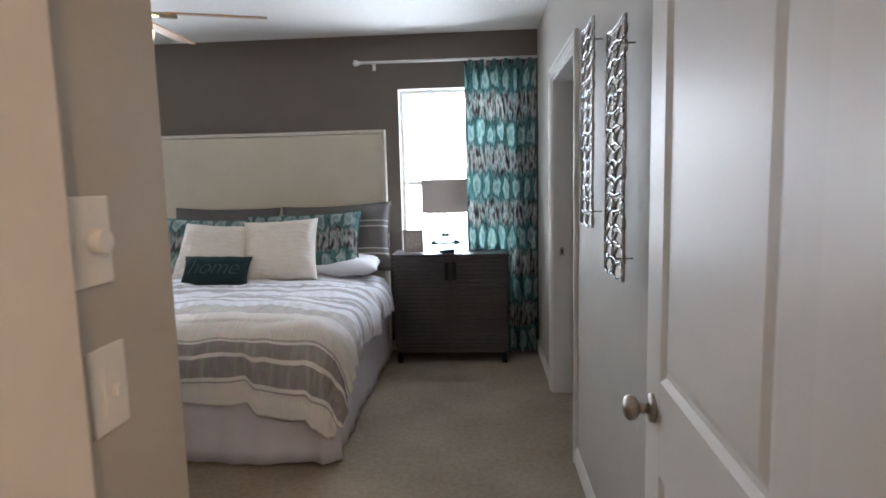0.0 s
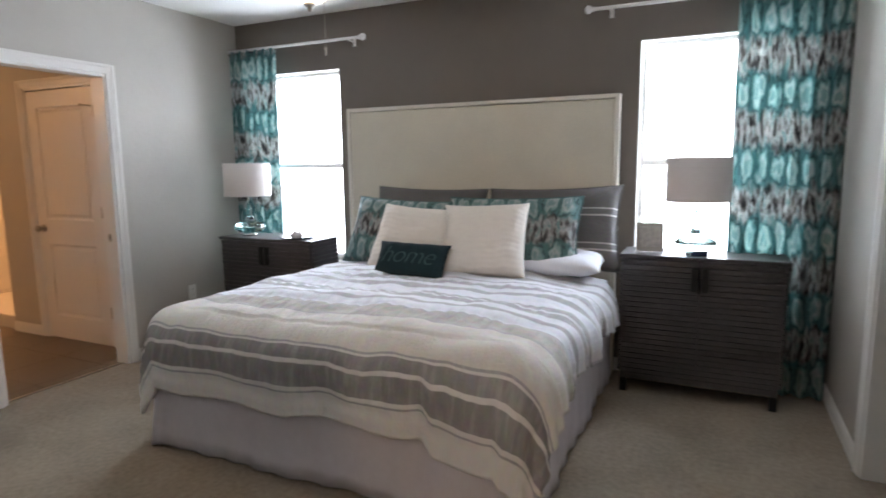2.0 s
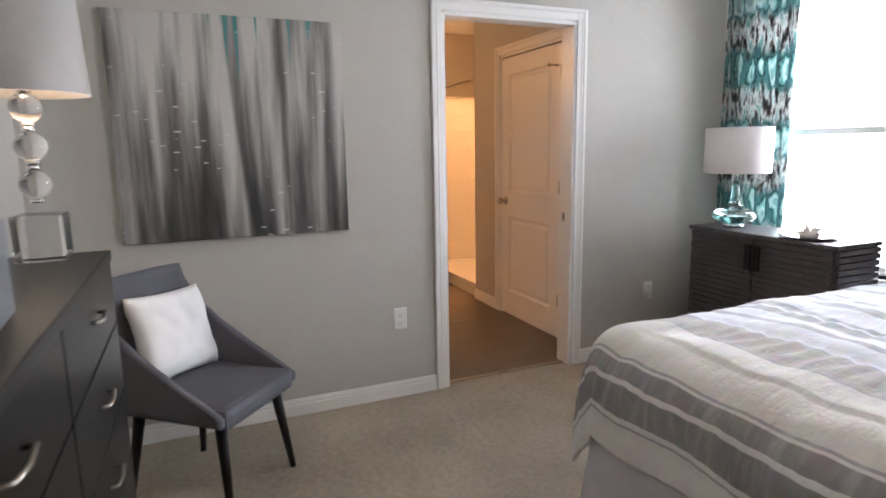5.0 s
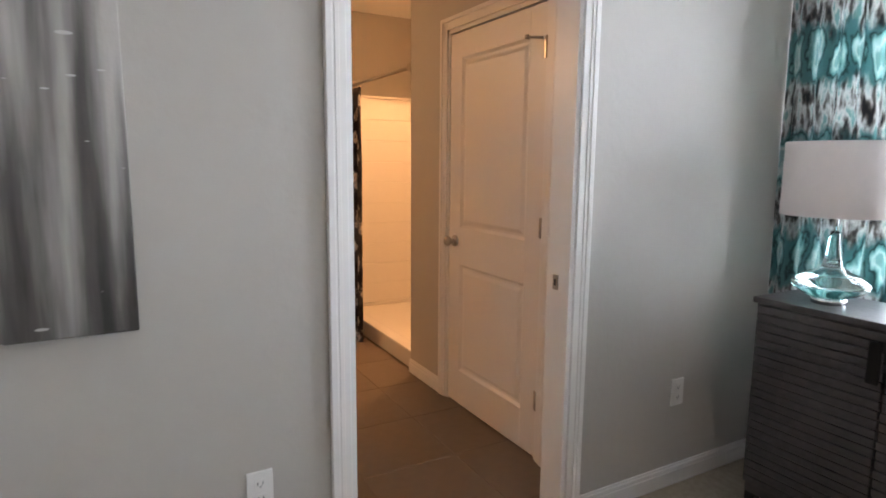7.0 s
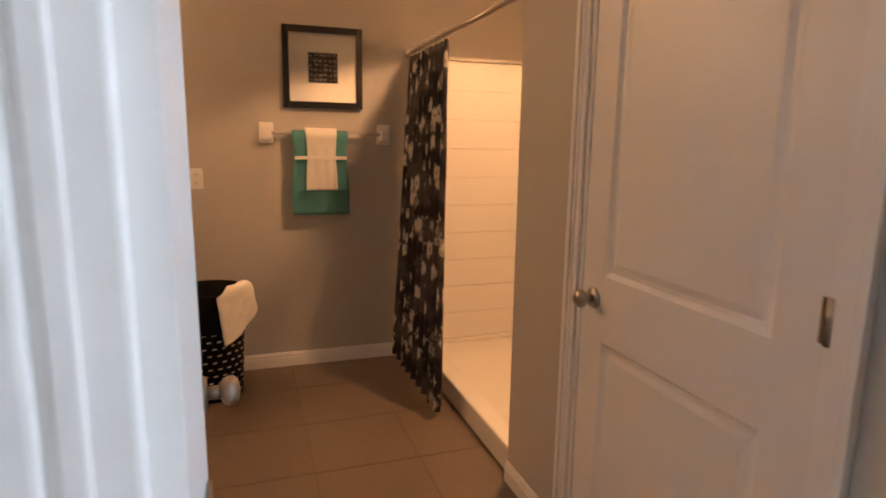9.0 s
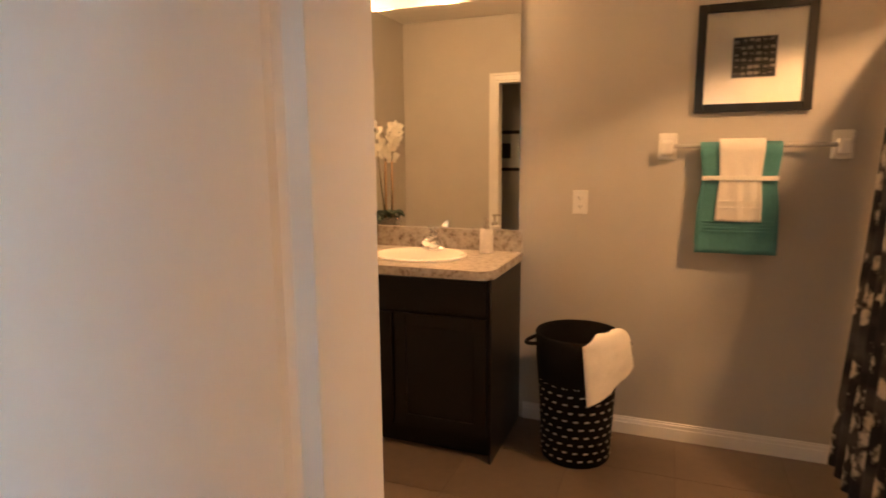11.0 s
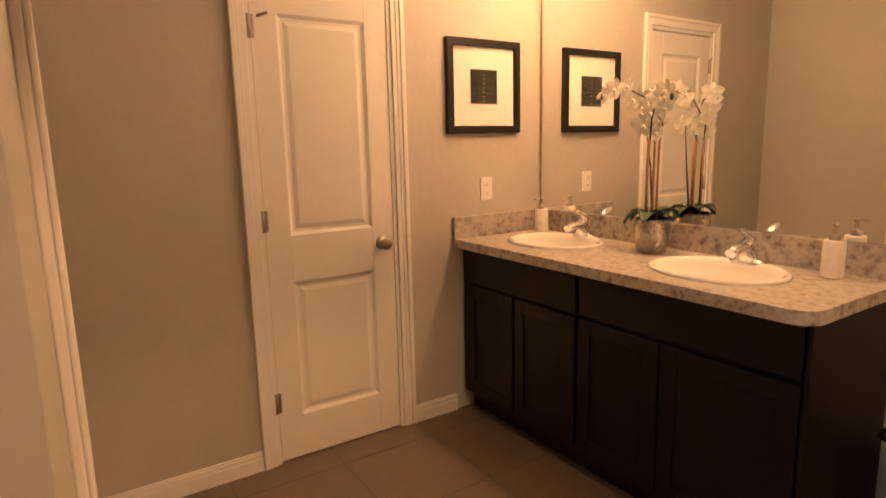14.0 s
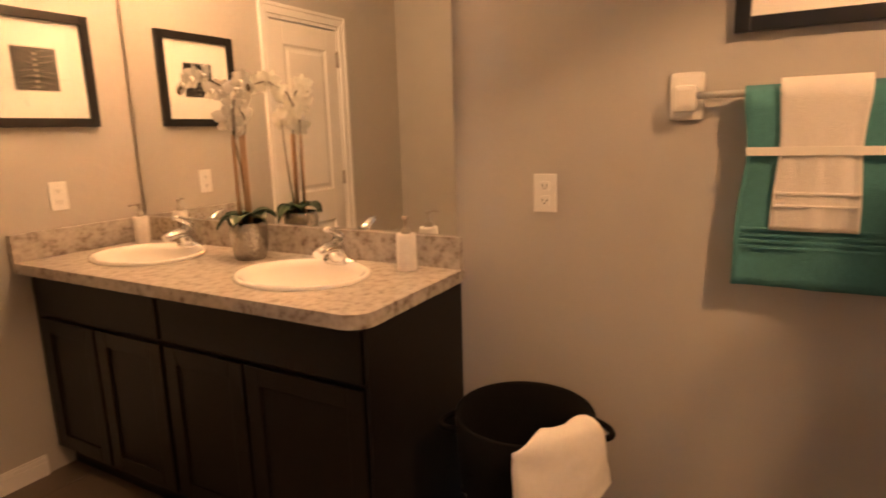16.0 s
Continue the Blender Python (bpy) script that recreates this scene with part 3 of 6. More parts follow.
def casing(name, axis, face, side, lo, hi, top=DH, both=True, depth=WT, w=0.068):
    """A door's jamb lining and moulded casing. face: the wall face that carries it; side: +1 or -1, the way it stands proud."""
    root = tagged(new(name), "white painted moulded door casing", "door casing", kind="structure")

    def blk(nm, a0, a1, d0, d1, z0, z1, bev):
        if axis == "x":
            bm = bx(a0, a1, min(d0, d1), max(d0, d1), z0, z1, bev)
        else:
            bm = bx(min(d0, d1), max(d0, d1), a0, a1, z0, z1, bev)
        part(nm, bm, TRIM, root)
    faces = [(face, side)] + ([(face - side * depth, -side)] if both else [])
    for f, s in faces:
        for a0, a1, o0, o1 in ((lo - w, lo - 0.006, lo - w, lo - w + 0.022), (hi + 0.006, hi + w, hi + w - 0.022, hi + w)):
            blk("casing_leg", a0, a1, f, f + s * 0.013, 0, top + w, 0.003)
            blk("casing_band", o0, o1, f + s * 0.013, f + s * 0.021, 0, top + w, 0.004)
            blk("casing_bead", (a0 + a1) / 2 - 0.004, (a0 + a1) / 2 + 0.010, f + s * 0.013, f + s * 0.017, 0, top + 0.03, 0.002)
        blk("casing_head", lo - 0.006, hi + 0.006, f, f + s * 0.0125, top + 0.006, top + w, 0.003)
        blk("casing_band", lo - w + 0.022, hi + w - 0.022, f + s * 0.013, f + s * 0.0205, top + w - 0.022, top + w, 0.004)
    e0, e1 = face - side * (depth + 0.002), face + side * 0.002
    blk("jamb", lo - 0.006, lo + 0.012, e0, e1, 0, top, 0)
    blk("jamb", hi - 0.012, hi + 0.006, e0, e1, 0, top, 0)
    blk("jamb_head", lo + 0.012, hi - 0.012, e0, e1, top - 0.014, top + 0.006, 0)
    return root


casing("door_casing_bathroom", "y", XW, 1, *BD)
casing("door_casing_closet", "y", XE, -1, *CD)
casing("door_casing_entry", "x", 0.47, 1, -0.332, 0.43)
casing("door_casing_inner", "x", YH, -1, *WD)
casing("door_casing_linen", "x", YV, 1, *LD)
casing("door_casing_walk_in", "y", XC, -1, *CW)


def baseboard(axis, a0, a1, face, side):
    """Baseboard with a stepped top along a wall face."""
    bm = bmesh.new()
    for h0, h1, d in ((0.0, 0.060, 0.014), (0.060, 0.078, 0.011), (0.078, 0.088, 0.007)):
        p, q = sorted((face, face + side * d))
        box(bm, *((a0, a1, p, q) if axis == "x" else (p, q, a0, a1)), h0, h1, 0.0015)
    return structure("baseboard", bm, TRIM, "white painted baseboard")


for args in (("x", XW, XE, YN, -1), ("y", 0.49, CD[0] - 0.07, XE, -1), ("y", CD[1] + 0.07, YN, XE, -1), ("y", YS, BD[0] - 0.07, XW, 1), ("y", BD[1] + 0.07, YN, XW, 1),
             ("x", XW, -0.52, YS, 1), ("y", 0.49, 0.815, -0.405, 1), ("y", 1.6, YN, 2.2, -1), ("x", XE + WT, 2.2, YN, -1),
             ("x", -5.631, WD[0] - 0.07, YH, -1), ("x", WD[1] + 0.07, XWB, YH, -1), ("y", 2.18, 3.70, XB, 1), ("x", -6.62, LD[0] - 0.07, YV, 1), ("x", LD[1] + 0.07, XC, YV, 1),
             ("y", YV, CW[0] - 0.07, XC, -1), ("x", XC, XWB, YC, 1), ("y", YC, BD[0] - 0.07, XWB, -1)):
    baseboard(*args)

# windows: frames, sashes and panes in the north wall
for k, (a, b) in enumerate(WIN):
    win = tagged(new("window_%d" % (k + 1)), "white vinyl single-hung window, blown out by daylight", "window", kind="structure")
    y0, y1 = YN + 0.085, YN + 0.145
    for nm, q in (("window_frame", (a, a + 0.035, y0, y1, WZ0, WZ1)), ("window_frame", (b - 0.035, b, y0, y1, WZ0, WZ1)), ("window_frame", (a + 0.035, b - 0.035, y0, y1, WZ1 - 0.035, WZ1)),
                  ("window_frame", (a + 0.035, b - 0.035, y0, y1, WZ0, WZ0 + 0.05)), ("meeting_rail", (a + 0.035, b - 0.035, y0 - 0.01, y1 - 0.02, 1.385, 1.425)),
                  ("window_sill", (a - 0.03, b + 0.03, YN - 0.025, YN + 0.085, WZ0 - 0.02, WZ0))):
        part(nm, bx(*q, 0.004), TRIM, win)
    for lo, hi in ((WZ0 + 0.05, 1.385), (1.425, WZ1 - 0.035)):
        pane = part("pane", bx(a + 0.035, b - 0.035, y0 + 0.02, y0 + 0.026, lo, hi), GLASS, win)
        pane.visible_shadow = False
for a, b in WIN:
    for q in ((a, a + 0.006, YN + 0.001, YN + 0.085, WZ0, WZ1), (b - 0.006, b, YN + 0.001, YN + 0.085, WZ0, WZ1), (a + 0.006, b - 0.006, YN + 0.001, YN + 0.085, WZ1 - 0.006, WZ1)):
        structure("trim_window_return", bx(*q), TRIM, "white window return")
# added glowing panel, stands in for the overexposed outdoors
structure("backdrop", bx(-9, 6, 9.0, 9.1, -1, 6), OUTSIDE, "glowing white panel standing in for overexposed daylight outside the windows")
structure("ground", bx(-60, 60, 5.0, 80, -0.6, -0.4), mat("dry lawn", (0.12, 0.13, 0.06), 0.95, vary=0.3), "dry lawn outside")


# ---- doors ----
def knob(bm, at, out):
    """A round door knob on its rose; out: the way it stands from the door."""
    at, out = Vector(at), Vector(out)
    cyl(bm, at, at + out * 0.009, 0.032, 0.030, 20)
    cyl(bm, at + out * 0.009, at + out * 0.035, 0.012, 0.013, 14)
    q = out.to_track_quat("Z", "Y").to_matrix().to_4x4()
    sub = bmesh.new()
    lathe(sub, [(0.013, 0.030), (0.023, 0.036), (0.0275, 0.046), (0.0265, 0.055), (0.019, 0.063), (0, 0.066)], seg=20)
    bmesh.ops.transform(sub, matrix=Matrix.Translation(at) @ q, verts=sub.verts[:])
    me = bpy.data.meshes.new("tmp")
    sub.to_mesh(me)
    sub.free()
    bm.from_mesh(me)
    bpy.data.meshes.remove(me)
    for f in bm.faces:
        f.smooth = True


def panel_door(name, label, w, m, knob_x, hinge_x, hinge_side, knobs=(1, -1), h=2.02, low=0.20, mid=(0.80, 1.00), stile=0.115):
    """A two-panel moulded door in its own frame: x along the leaf from 0 to w, y through it, z up."""
    d = thing(name, label, "door", m)
    t = 0.0175
    rails = [(0.0, low), mid, (h - 0.125, h)]
    bm = bmesh.new()
    box(bm, 0, stile, -t, t, 0.008, h, 0.002)
    box(bm, w - stile, w, -t, t, 0.008, h, 0.002)
    for a, b in rails:
        box(bm, stile, w - stile, -t, t, max(a, 0.008), b)
    part("stile_and_rail_frame", bm, DOORP, d)
    for (a, b) in ((rails[0][1], rails[1][0]), (rails[1][1], rails[2][0])):
        bm = bmesh.new()
        n = ((0.0, t - 0.0005), (0.014, t - 0.009), (0.026, t - 0.0095), (0.045, t - 0.004))
        for s in (1, -1):
            rings = []
            for inset, dep in n:
                rings.append([bm.verts.new((x, s * dep, z)) for x, z in ((stile + inset, a + inset), (w - stile - inset, a + inset), (w - stile - inset, b - inset), (stile + inset, b - inset))])
            for r0, r1 in zip(rings, rings[1:]):
                for i in range(4):
                    q = (r0[i], r0[(i + 1) % 4], r1[(i + 1) % 4], r1[i])
                    bm.faces.new(q if s < 0 else q[::-1])
            bm.faces.new(rings[-1] if s < 0 else rings[-1][::-1])
        part("panel", bm, DOORP, d)
    for s in knobs:
        bm = bmesh.new()
        knob(bm, (knob_x, s * t, 0.925), (0, s, 0))
        part("knob", bm, NICKEL, d, "brushed nickel round knob")
    for z in (0.28, 1.07, 1.83):
        bm = bmesh.new()
        cyl(bm, (hinge_x, hinge_side * (t + 0.004), z - 0.045), (hinge_x, hinge_side * (t + 0.004), z + 0.045), 0.007, seg=10)
        box(bm, hinge_x - 0.020, hinge_x + 0.012, hinge_side * t - 0.002, hinge_side * t + 0.003, z - 0.044, z + 0.044)
        part("hinge", bm, NICKEL, d, "nickel butt hinge")
    return d


# entry leaf, open along the east wall
panel_door("entry_door", "white two-panel interior door standing open along the wall", 0.73, pose(0.456, 0.482, 0, 0, 0, 88), 0.665, 0.0, -1, h=2.02)
# bathroom leaf, open into the passage
panel_door("bathroom_door", "white two-panel door standing open into the bathroom", 0.700, pose(XWB - 0.024, 2.640, 0, 0, 0, 183.2), 0.640, 0.0, 1, h=2.015)
inner = panel_door("inner_door", "closed white two-panel door with a nickel knob", WD[1] - WD[0] - 0.028, pose(WD[0] + 0.014, YH + 0.020, 0), 0.065, WD[1] - WD[0] - 0.022, -1, knobs=(-1,), h=2.012)
bm = bmesh.new()
cyl(bm, (0.792, -0.03, 1.868), (0.735, -0.06, 1.876), 0.006, seg=8)
cyl(bm, (0.735, -0.06, 1.876), (0.722, -0.067, 1.878), 0.010, seg=10)
part("door_stop", bm, NICKEL, inner, "nickel hinge door stop")
linen = panel_door("linen_door", "closed narrow white two-panel linen closet door", LD[1] - LD[0] - 0.028, pose(LD[0] + 0.014, YV - 0.020, 0), 0.060, LD[1] - LD[0] - 0.022, 1, knobs=(1,), h=2.012, stile=0.105)
bm = bmesh.new()
cyl(bm, (0.565, 0.03, 1.868), (0.535, 0.07, 1.876), 0.006, seg=8)
part("door_stop", bm, NICKEL, linen, "nickel hinge door stop")


def plate(name, label, cat, m, kind):
    """A wall plate in its own frame: x across, y out of the wall, z up."""
    p = thing(name, label, cat, m)
    part("cover_plate", bx(-0.036, 0.036, 0, 0.006, -0.058, 0.058, 0.0025), PLATE, p)
    if kind == "outlet":
        for z in (-0.022, 0.022):
            bm = bx(-0.0165, 0.0165, 0.006, 0.0085, z - 0.014, z + 0.014, 0.0015)
            rc = part("receptacle", bm, PLATE, p)
            bm = bmesh.new()
            for x in (-0.007, 0.007):
                box(bm, x - 0.0012, x + 0.0012, 0.0085, 0.0088, z - 0.003, z + 0.006)
            cyl(bm, (0, 0.0084, z - 0.008), (0, 0.0088, z - 0.008), 0.0025, seg=8)
            part("slots", bm, SLOT, rc)
    elif kind == "dimmer":
        bm = bmesh.new()
        cyl(bm, (0, 0.006, 0.0), (0, 0.024, 0.0), 0.017, 0.0145, 20)
        part("dimmer_knob", bm, PLATE, p)
    else:
        part("rocker", bx(-0.017, 0.017, 0.006, 0.009, -0.034, 0.034, 0.001), PLATE, p)
        part("toggle", bx(-0.005, 0.005, 0.009, 0.019, -0.010, 0.006, 0.002), PLATE, p)
    for z in (-0.042, 0.042):
        part("screw", cyl(bmesh.new(), (0, 0.005, z), (0, 0.0070, z), 0.003, seg=8), PLATE, p)
    return p


plate("dimmer_switch", "white dimmer switch plate with a round knob", "switch", pose(-0.405, 0.622, 1.356, 0, 0, -90), "dimmer")
plate("light_switch", "white toggle light switch plate on the entry wall", "switch", pose(-0.405, 0.630, 1.158, 0, 0, -90), "switch")
plate("wall_outlet", "white duplex outlet on the greige wall", "outlet", pose(XW, 2.39, 0.442, 0, 0, -90), "outlet")
plate("wall_outlet", "white duplex outlet beside the nightstand", "outlet", pose(XW, 4.09, 0.41, 0, 0, -90), "outlet")
plate("wall_outlet", "white outlet plate beside the towel bar", "outlet", pose(XB, 2.455, 1.162, 0, 0, -90), "outlet")
plate("wall_outlet", "white outlet plate under the framed print", "outlet", pose(-6.826, YV, 1.139), "outlet")

# strike plates on the jambs
for m, lab in ((pose(-3.965, BD[1] - 0.0125, 0.92), "bathroom"), (pose(XE + 0.055, CD[1] - 0.0125, 0.95), "closet")):
    p = thing("strike_plate", "small nickel strike plate in a white door jamb", "strike plate", m)
    part("face_plate", bx(-0.014, 0.014, -0.003, 0, -0.028, 0.028, 0.001), NICKEL, p)
    part("latch_hole", bx(-0.006, 0.006, -0.0035, -0.002, -0.012, 0.012), SLOT, p)
p = thing("hinge_leaf", "nickel hinge leaf let into the white jamb", "hinge", pose(-3.965, BD[0] + 0.0125, 1.10))
part("leaf", bx(-0.030, 0.030, 0, 0.003, -0.045, 0.045, 0.001), NICKEL, p)

# ---- bed ----
BX0, BX1, BY0, BY1 = -2.640, -0.700, 2.72, 4.66
headboard = thing("headboard", "tall cream upholstered headboard with a white frame", "headboard", pose(0, 0, 0))
HX0, HX1, HZ = -2.733, -0.673, 1.84
part("upholstered_panel", bx(HX0 + 0.03, HX1 - 0.03, 4.660, 4.722, 0.15, HZ - 0.03, 0.012), CREAM, headboard)
for q in ((HX0, HX0 + 0.028, 4.652, 4.728, 0, HZ), (HX1 - 0.028, HX1, 4.652, 4.728, 0, HZ), (HX0 + 0.028, HX1 - 0.028, 4.652, 4.728, HZ - 0.026, HZ)):
    part("frame_rail", bx(*q, 0.004), mat("white headboard frame", (0.66, 0.62, 0.545), 0.45, vary=0.03), headboard)

bed = thing("bed", "king bed with a striped comforter and pale bed skirt", "bed", pose((BX0 + BX1) / 2, (BY0 + BY1) / 2, 0))
ox, oy = (BX0 + BX1) / 2, (BY0 + BY1) / 2
part("box_base", bx(BX0 + 0.03 - ox, BX1 - 0.03 - ox, BY0 + 0.05 - oy, BY1 - oy, 0.06, 0.40, 0.02), SHEET, bed)
part("mattress", bx(BX0 - ox, BX1 - ox, BY0 + 0.02 - oy, BY1 - oy, 0.40, 0.65, 0.05), SHEET, bed, "white sheeted mattress")


def skirt(u, v):
    """Gathered cloth from the left head corner round the foot to the right head corner."""
    L1, L2 = BY1 - BY0, BX1 - BX0
    s = u * (2 * L1 + L2)
    if s < L1:
        p, n = Vector((BX0, BY1 - s, 0)), Vector((-1, 0, 0))
    elif s < L1 + L2:
        p, n = Vector((BX0 + s - L1, BY0, 0)), Vector((0, -1, 0))
    else:
        p, n = Vector((BX1, BY0 + s - L1 - L2, 0)), Vector((1, 0, 0))
    d = 1 - v
    near = min(abs(s - L1), abs(s - L1 - L2))
    fold = math.exp(-(near / 0.06) ** 2) * 0.05 * d
    wob = (0.012 * math.sin(s * 9.0 + 1.5) + 0.016 * noise.noise((s * 3.2, 0, v)) + 0.007 * math.sin(s * 34 + 3 * noise.noise((s * 2, 0, 0)))) * d
    p = p + n * (0.012 + 0.02 * d + wob + fold)
    return (p.x - ox, p.y - oy, 0.012 + 0.41 * v + 0.006 * math.sin(s * 7) * d)


part("bed_skirt", sheet(220, 6, skirt, thick=0.004), SKIRT, bed, "pale lilac-grey cotton bed skirt")

TOPZ = 0.708
CX0, CX1, CY0, CY1 = -2.565, -0.775, 2.83, 4.34
HANG_S, HANG_F = 0.345, 0.470
CW_, CL_ = CX1 - CX0, CY1 - CY0


def comforter(u, v):
    """Drapes over both sides and the foot; puffed on top, with cross-wise puckers."""
    s = -HANG_S + u * (CW_ + 2 * HANG_S)
    f = -HANG_F + v * (CL_ + HANG_F)
    hx = max(-s, s - CW_, 0.0)
    sgn = -1 if s < 0 else 1
    hy = max(-f, 0.0)
    x = CX0 + min(max(s, 0), CW_)
    y = CY0 + max(f, 0)
    d = math.hypot(hx, hy)
    crown = 0.028 * min(1, max(0, min(s, CW_ - s)) / 0.30) ** 0.5 * min(1, (max(f, 0) + 0.02) / 0.30) ** 0.5 if hx == 0 else 0.0
    wr = noise.noise((s * 3.2, f * 3.6, 1.0)) * 0.023 + noise.noise((s * 8.0, f * 7.0, 4.0)) * 0.012 + noise.noise((s * 1.1, f * 2.0, 9.0)) * 0.014 + noise.noise((s * 19.0, f * 15.0, 6.0)) * 0.003
    # stitched gathers along the grey bands
    hem = f + HANG_F
    band = math.exp(-((hem - 0.23) / 0.10) ** 2) + math.exp(-((hem - 0.70) / 0.11) ** 2) + 0.8 * math.exp(-((hem - 1.08) / 0.09) ** 2) + 0.8 * math.exp(-((hem - 1.42) / 0.08) ** 2)
    ruf = 0.0045 * math.sin(s * 84 + 5 * noise.noise((s * 4, f * 5, 2))) * min(1.0, band) - 0.006 * max(0.0, math.sin(hem * 18.5)) ** 8
    z = TOPZ + crown + wr + ruf
    if d > 0:
        ang = math.atan2(hy, hx) if d > 1e-6 else 0
        r = 0.17
        if d < r * 1.57:
            out, dn = r * math.sin(d / r), r * (1 - math.cos(d / r))
        else:
            out, dn = r, r + (d - r * 1.57)
        along = (f if hx > hy else s)
        k = min(1, dn / 0.25)
        fl = 0.010 * k * math.sin(along * 43 + 4 * noise.noise((along * 5, dn * 3, 1))) * (hx > hy) + 0.024 * k * math.sin(along * 11 + 2.5 * noise.noise((along * 2, 3, 0))) + 0.03 * noise.noise((along * 3.5, dn * 2, 7)) * k + 0.018 * k
        out += fl
        dn *= 1 + (0.10 if hx > 0 and hy > 0 else 0.0) * min(1, hx * hy * 60) + 0.07 * noise.noise((along * 2.2, 0, 5))
        out += ruf * 1.2 * k
        if hy > 0:
            # the corner by the window side is tucked once and hangs lower
            q = min(1.0, max(0.0, (s - CW_ + 0.34 - 0.05 * dn) / 0.07))
            tuck = q * q * (3 - 2 * q)
            dn *= 1 + 0.16 * tuck
            out += 0.022 * k * tuck - 0.02 * k * math.exp(-((s - CW_ + 0.34) / 0.035) ** 2)
        x += sgn * math.cos(ang) * out if hx > 0 else 0
        y -= math.sin(ang) * out
        z = TOPZ + wr * (1 - k * 0.5) - dn
        if hx > 0 and hy < 1e-6:
            y += 0.012 * noise.noise((f * 9, dn * 8, 2))
    return (x - ox, y - oy, max(z, 0.16))


part("comforter", sheet(170, 170, comforter, lambda u, v: (u * (CW_ + 2 * HANG_S) / 2.5, v * (CL_ + HANG_F) / 2.5), thick=0.018), COMFORTER, bed, "cream and grey striped ruched comforter")


def pillow_mesh(w, h, t, seed=0, ripple=0.0, n=26):
    """A stuffed cushion, standing: x across, z up, y thick; corners drawn out, sides pulled in."""
    bm = bmesh.new()
    uvl = bm.loops.layers.uv.new("UVMap")
    for side in (1, -1):
        g = []
        for i in range(n + 1):
            row = []
            for j in range(n + 1):
                a, b = 2 * i / n - 1, 2 * j / n - 1
                pin = 1 - 0.07 * (1 - a * a) * abs(b) ** 2
                pin2 = 1 - 0.07 * (1 - b * b) * abs(a) ** 2
                x, z = a * w / 2 * pin2, b * h / 2 * pin
                prof = ((1 - a ** 4) * (1 - b ** 4)) ** 0.55
                y = side * t / 2 * prof
                if prof > 0:
                    y += side * (0.010 * noise.noise((x * 7 + seed, z * 7, side * 2.0)) + 0.007 * noise.noise((x * 16, z * 16 + seed, 1.0))) * min(1, prof * 2)
                    y += side * ripple * math.sin(z * 190 + 4.0 * noise.noise((x * 9, z * 4, seed))) * min(1, prof * 2)
                row.append(bm.verts.new((x, y, z + h / 2)))
            g.append(row)
        for i in range(n):
            for j in range(n):
                ids = ((i, j), (i + 1, j), (i + 1, j + 1), (i, j + 1))
                if side > 0:
                    ids = ids[::-1]
                f = bm.faces.new([g[p][q] for p, q in ids])
                f.smooth = True
                for lp, (p, q) in zip(f.loops, ids):
                    lp[uvl].uv = (p / n * w, q / n)
    bmesh.ops.remove_doubles(bm, verts=bm.verts[:], dist=0.0005)
    return bm


def cushion(name, label, w, h, t, m, material, seed, ripple=0.0, piping=None, group=""):
    c = thing(name, label, "pillow", m, group)
    part("cover", pillow_mesh(w, h, t, seed, ripple, 60 if ripple else 26), material, c)
    if piping:
        bm = bmesh.new()
        pts = []
        for k in range(61):
            q = k / 60 * 4
            sdx, fr = int(min(q, 3.999)), q - int(min(q, 3.999))
            a, b = ((-1 + 2 * fr, -1), (1, -1 + 2 * fr), (1 - 2 * fr, 1), (-1, 1 - 2 * fr))[sdx]
            pts.append((a * w / 2 * (1 - 0.07 * (1 - b * b)), 0, b * h / 2 * (1 - 0.07 * (1 - a * a)) + h / 2))
        tube(bm, pts, 0.006, 6)
        part("piping", bm, piping, c)
    return c


def lean(x, y, z, back, rz=0, ry=0):
    return Matrix.Translation((x, y, z)) @ Euler((0, radians(ry), radians(rz))).to_matrix().to_4x4() @ Euler((radians(-back), 0, 0)).to_matrix().to_4x4()


cushion("pillow_sham", "grey pin-striped cotton pillow sham against the headboard", 0.88, 0.55, 0.17, lean(-1.99, 4.44, 0.715, 18, 0, 1), SHAM, 1, piping=SHAM, group="grey shams")
cushion("pillow_sham", "grey pin-striped cotton pillow sham against the headboard", 0.90, 0.56, 0.17, lean(-1.06, 4.45, 0.715, 18, 0, -2), SHAM, 2, piping=SHAM, group="grey shams")
cushion("bed_pillow", "white cotton sleeping pillow lying flat", 0.70, 0.42, 0.13, lean(-1.03, 4.16, 0.775, 84), SHEET, 9)
cushion("euro_sham", "teal and charcoal ikat square pillow with a ruffled edge", 0.80, 0.50, 0.18, lean(-2.12, 4.20, 0.715, 26, -4, 2), IKATP, 3, piping=IKATP, group="ikat pillows")
cushion("euro_sham", "teal and charcoal ikat square pillow with a ruffled edge", 0.90, 0.52, 0.18, lean(-1.27, 4.22, 0.715, 24, 3, -1), IKATP, 4, piping=IKATP, group="ikat pillows")
cushion("throw_pillow", "white ribbed-textured square throw pillow", 0.56, 0.47, 0.17, lean(-1.93, 4.02, 0.715, 28, -6, 3), PILLOWFAB, 5, 0.0016, group="white throw pillows")
cushion("throw_pillow", "white ribbed-textured square throw pillow", 0.56, 0.49, 0.17, lean(-1.38, 4.03, 0.715, 26, 5, -2), PILLOWFAB, 6, 0.0016, group="white throw pillows")
lum = cushion("lumbar_pillow", "dark teal lumbar pillow with stitched script", 0.50, 0.24, 0.12, lean(-1.80, 3.86, 0.715, 32, 0, 1), TEALFAB, 7)
fc = bpy.data.curves.new("lettering", "FONT")
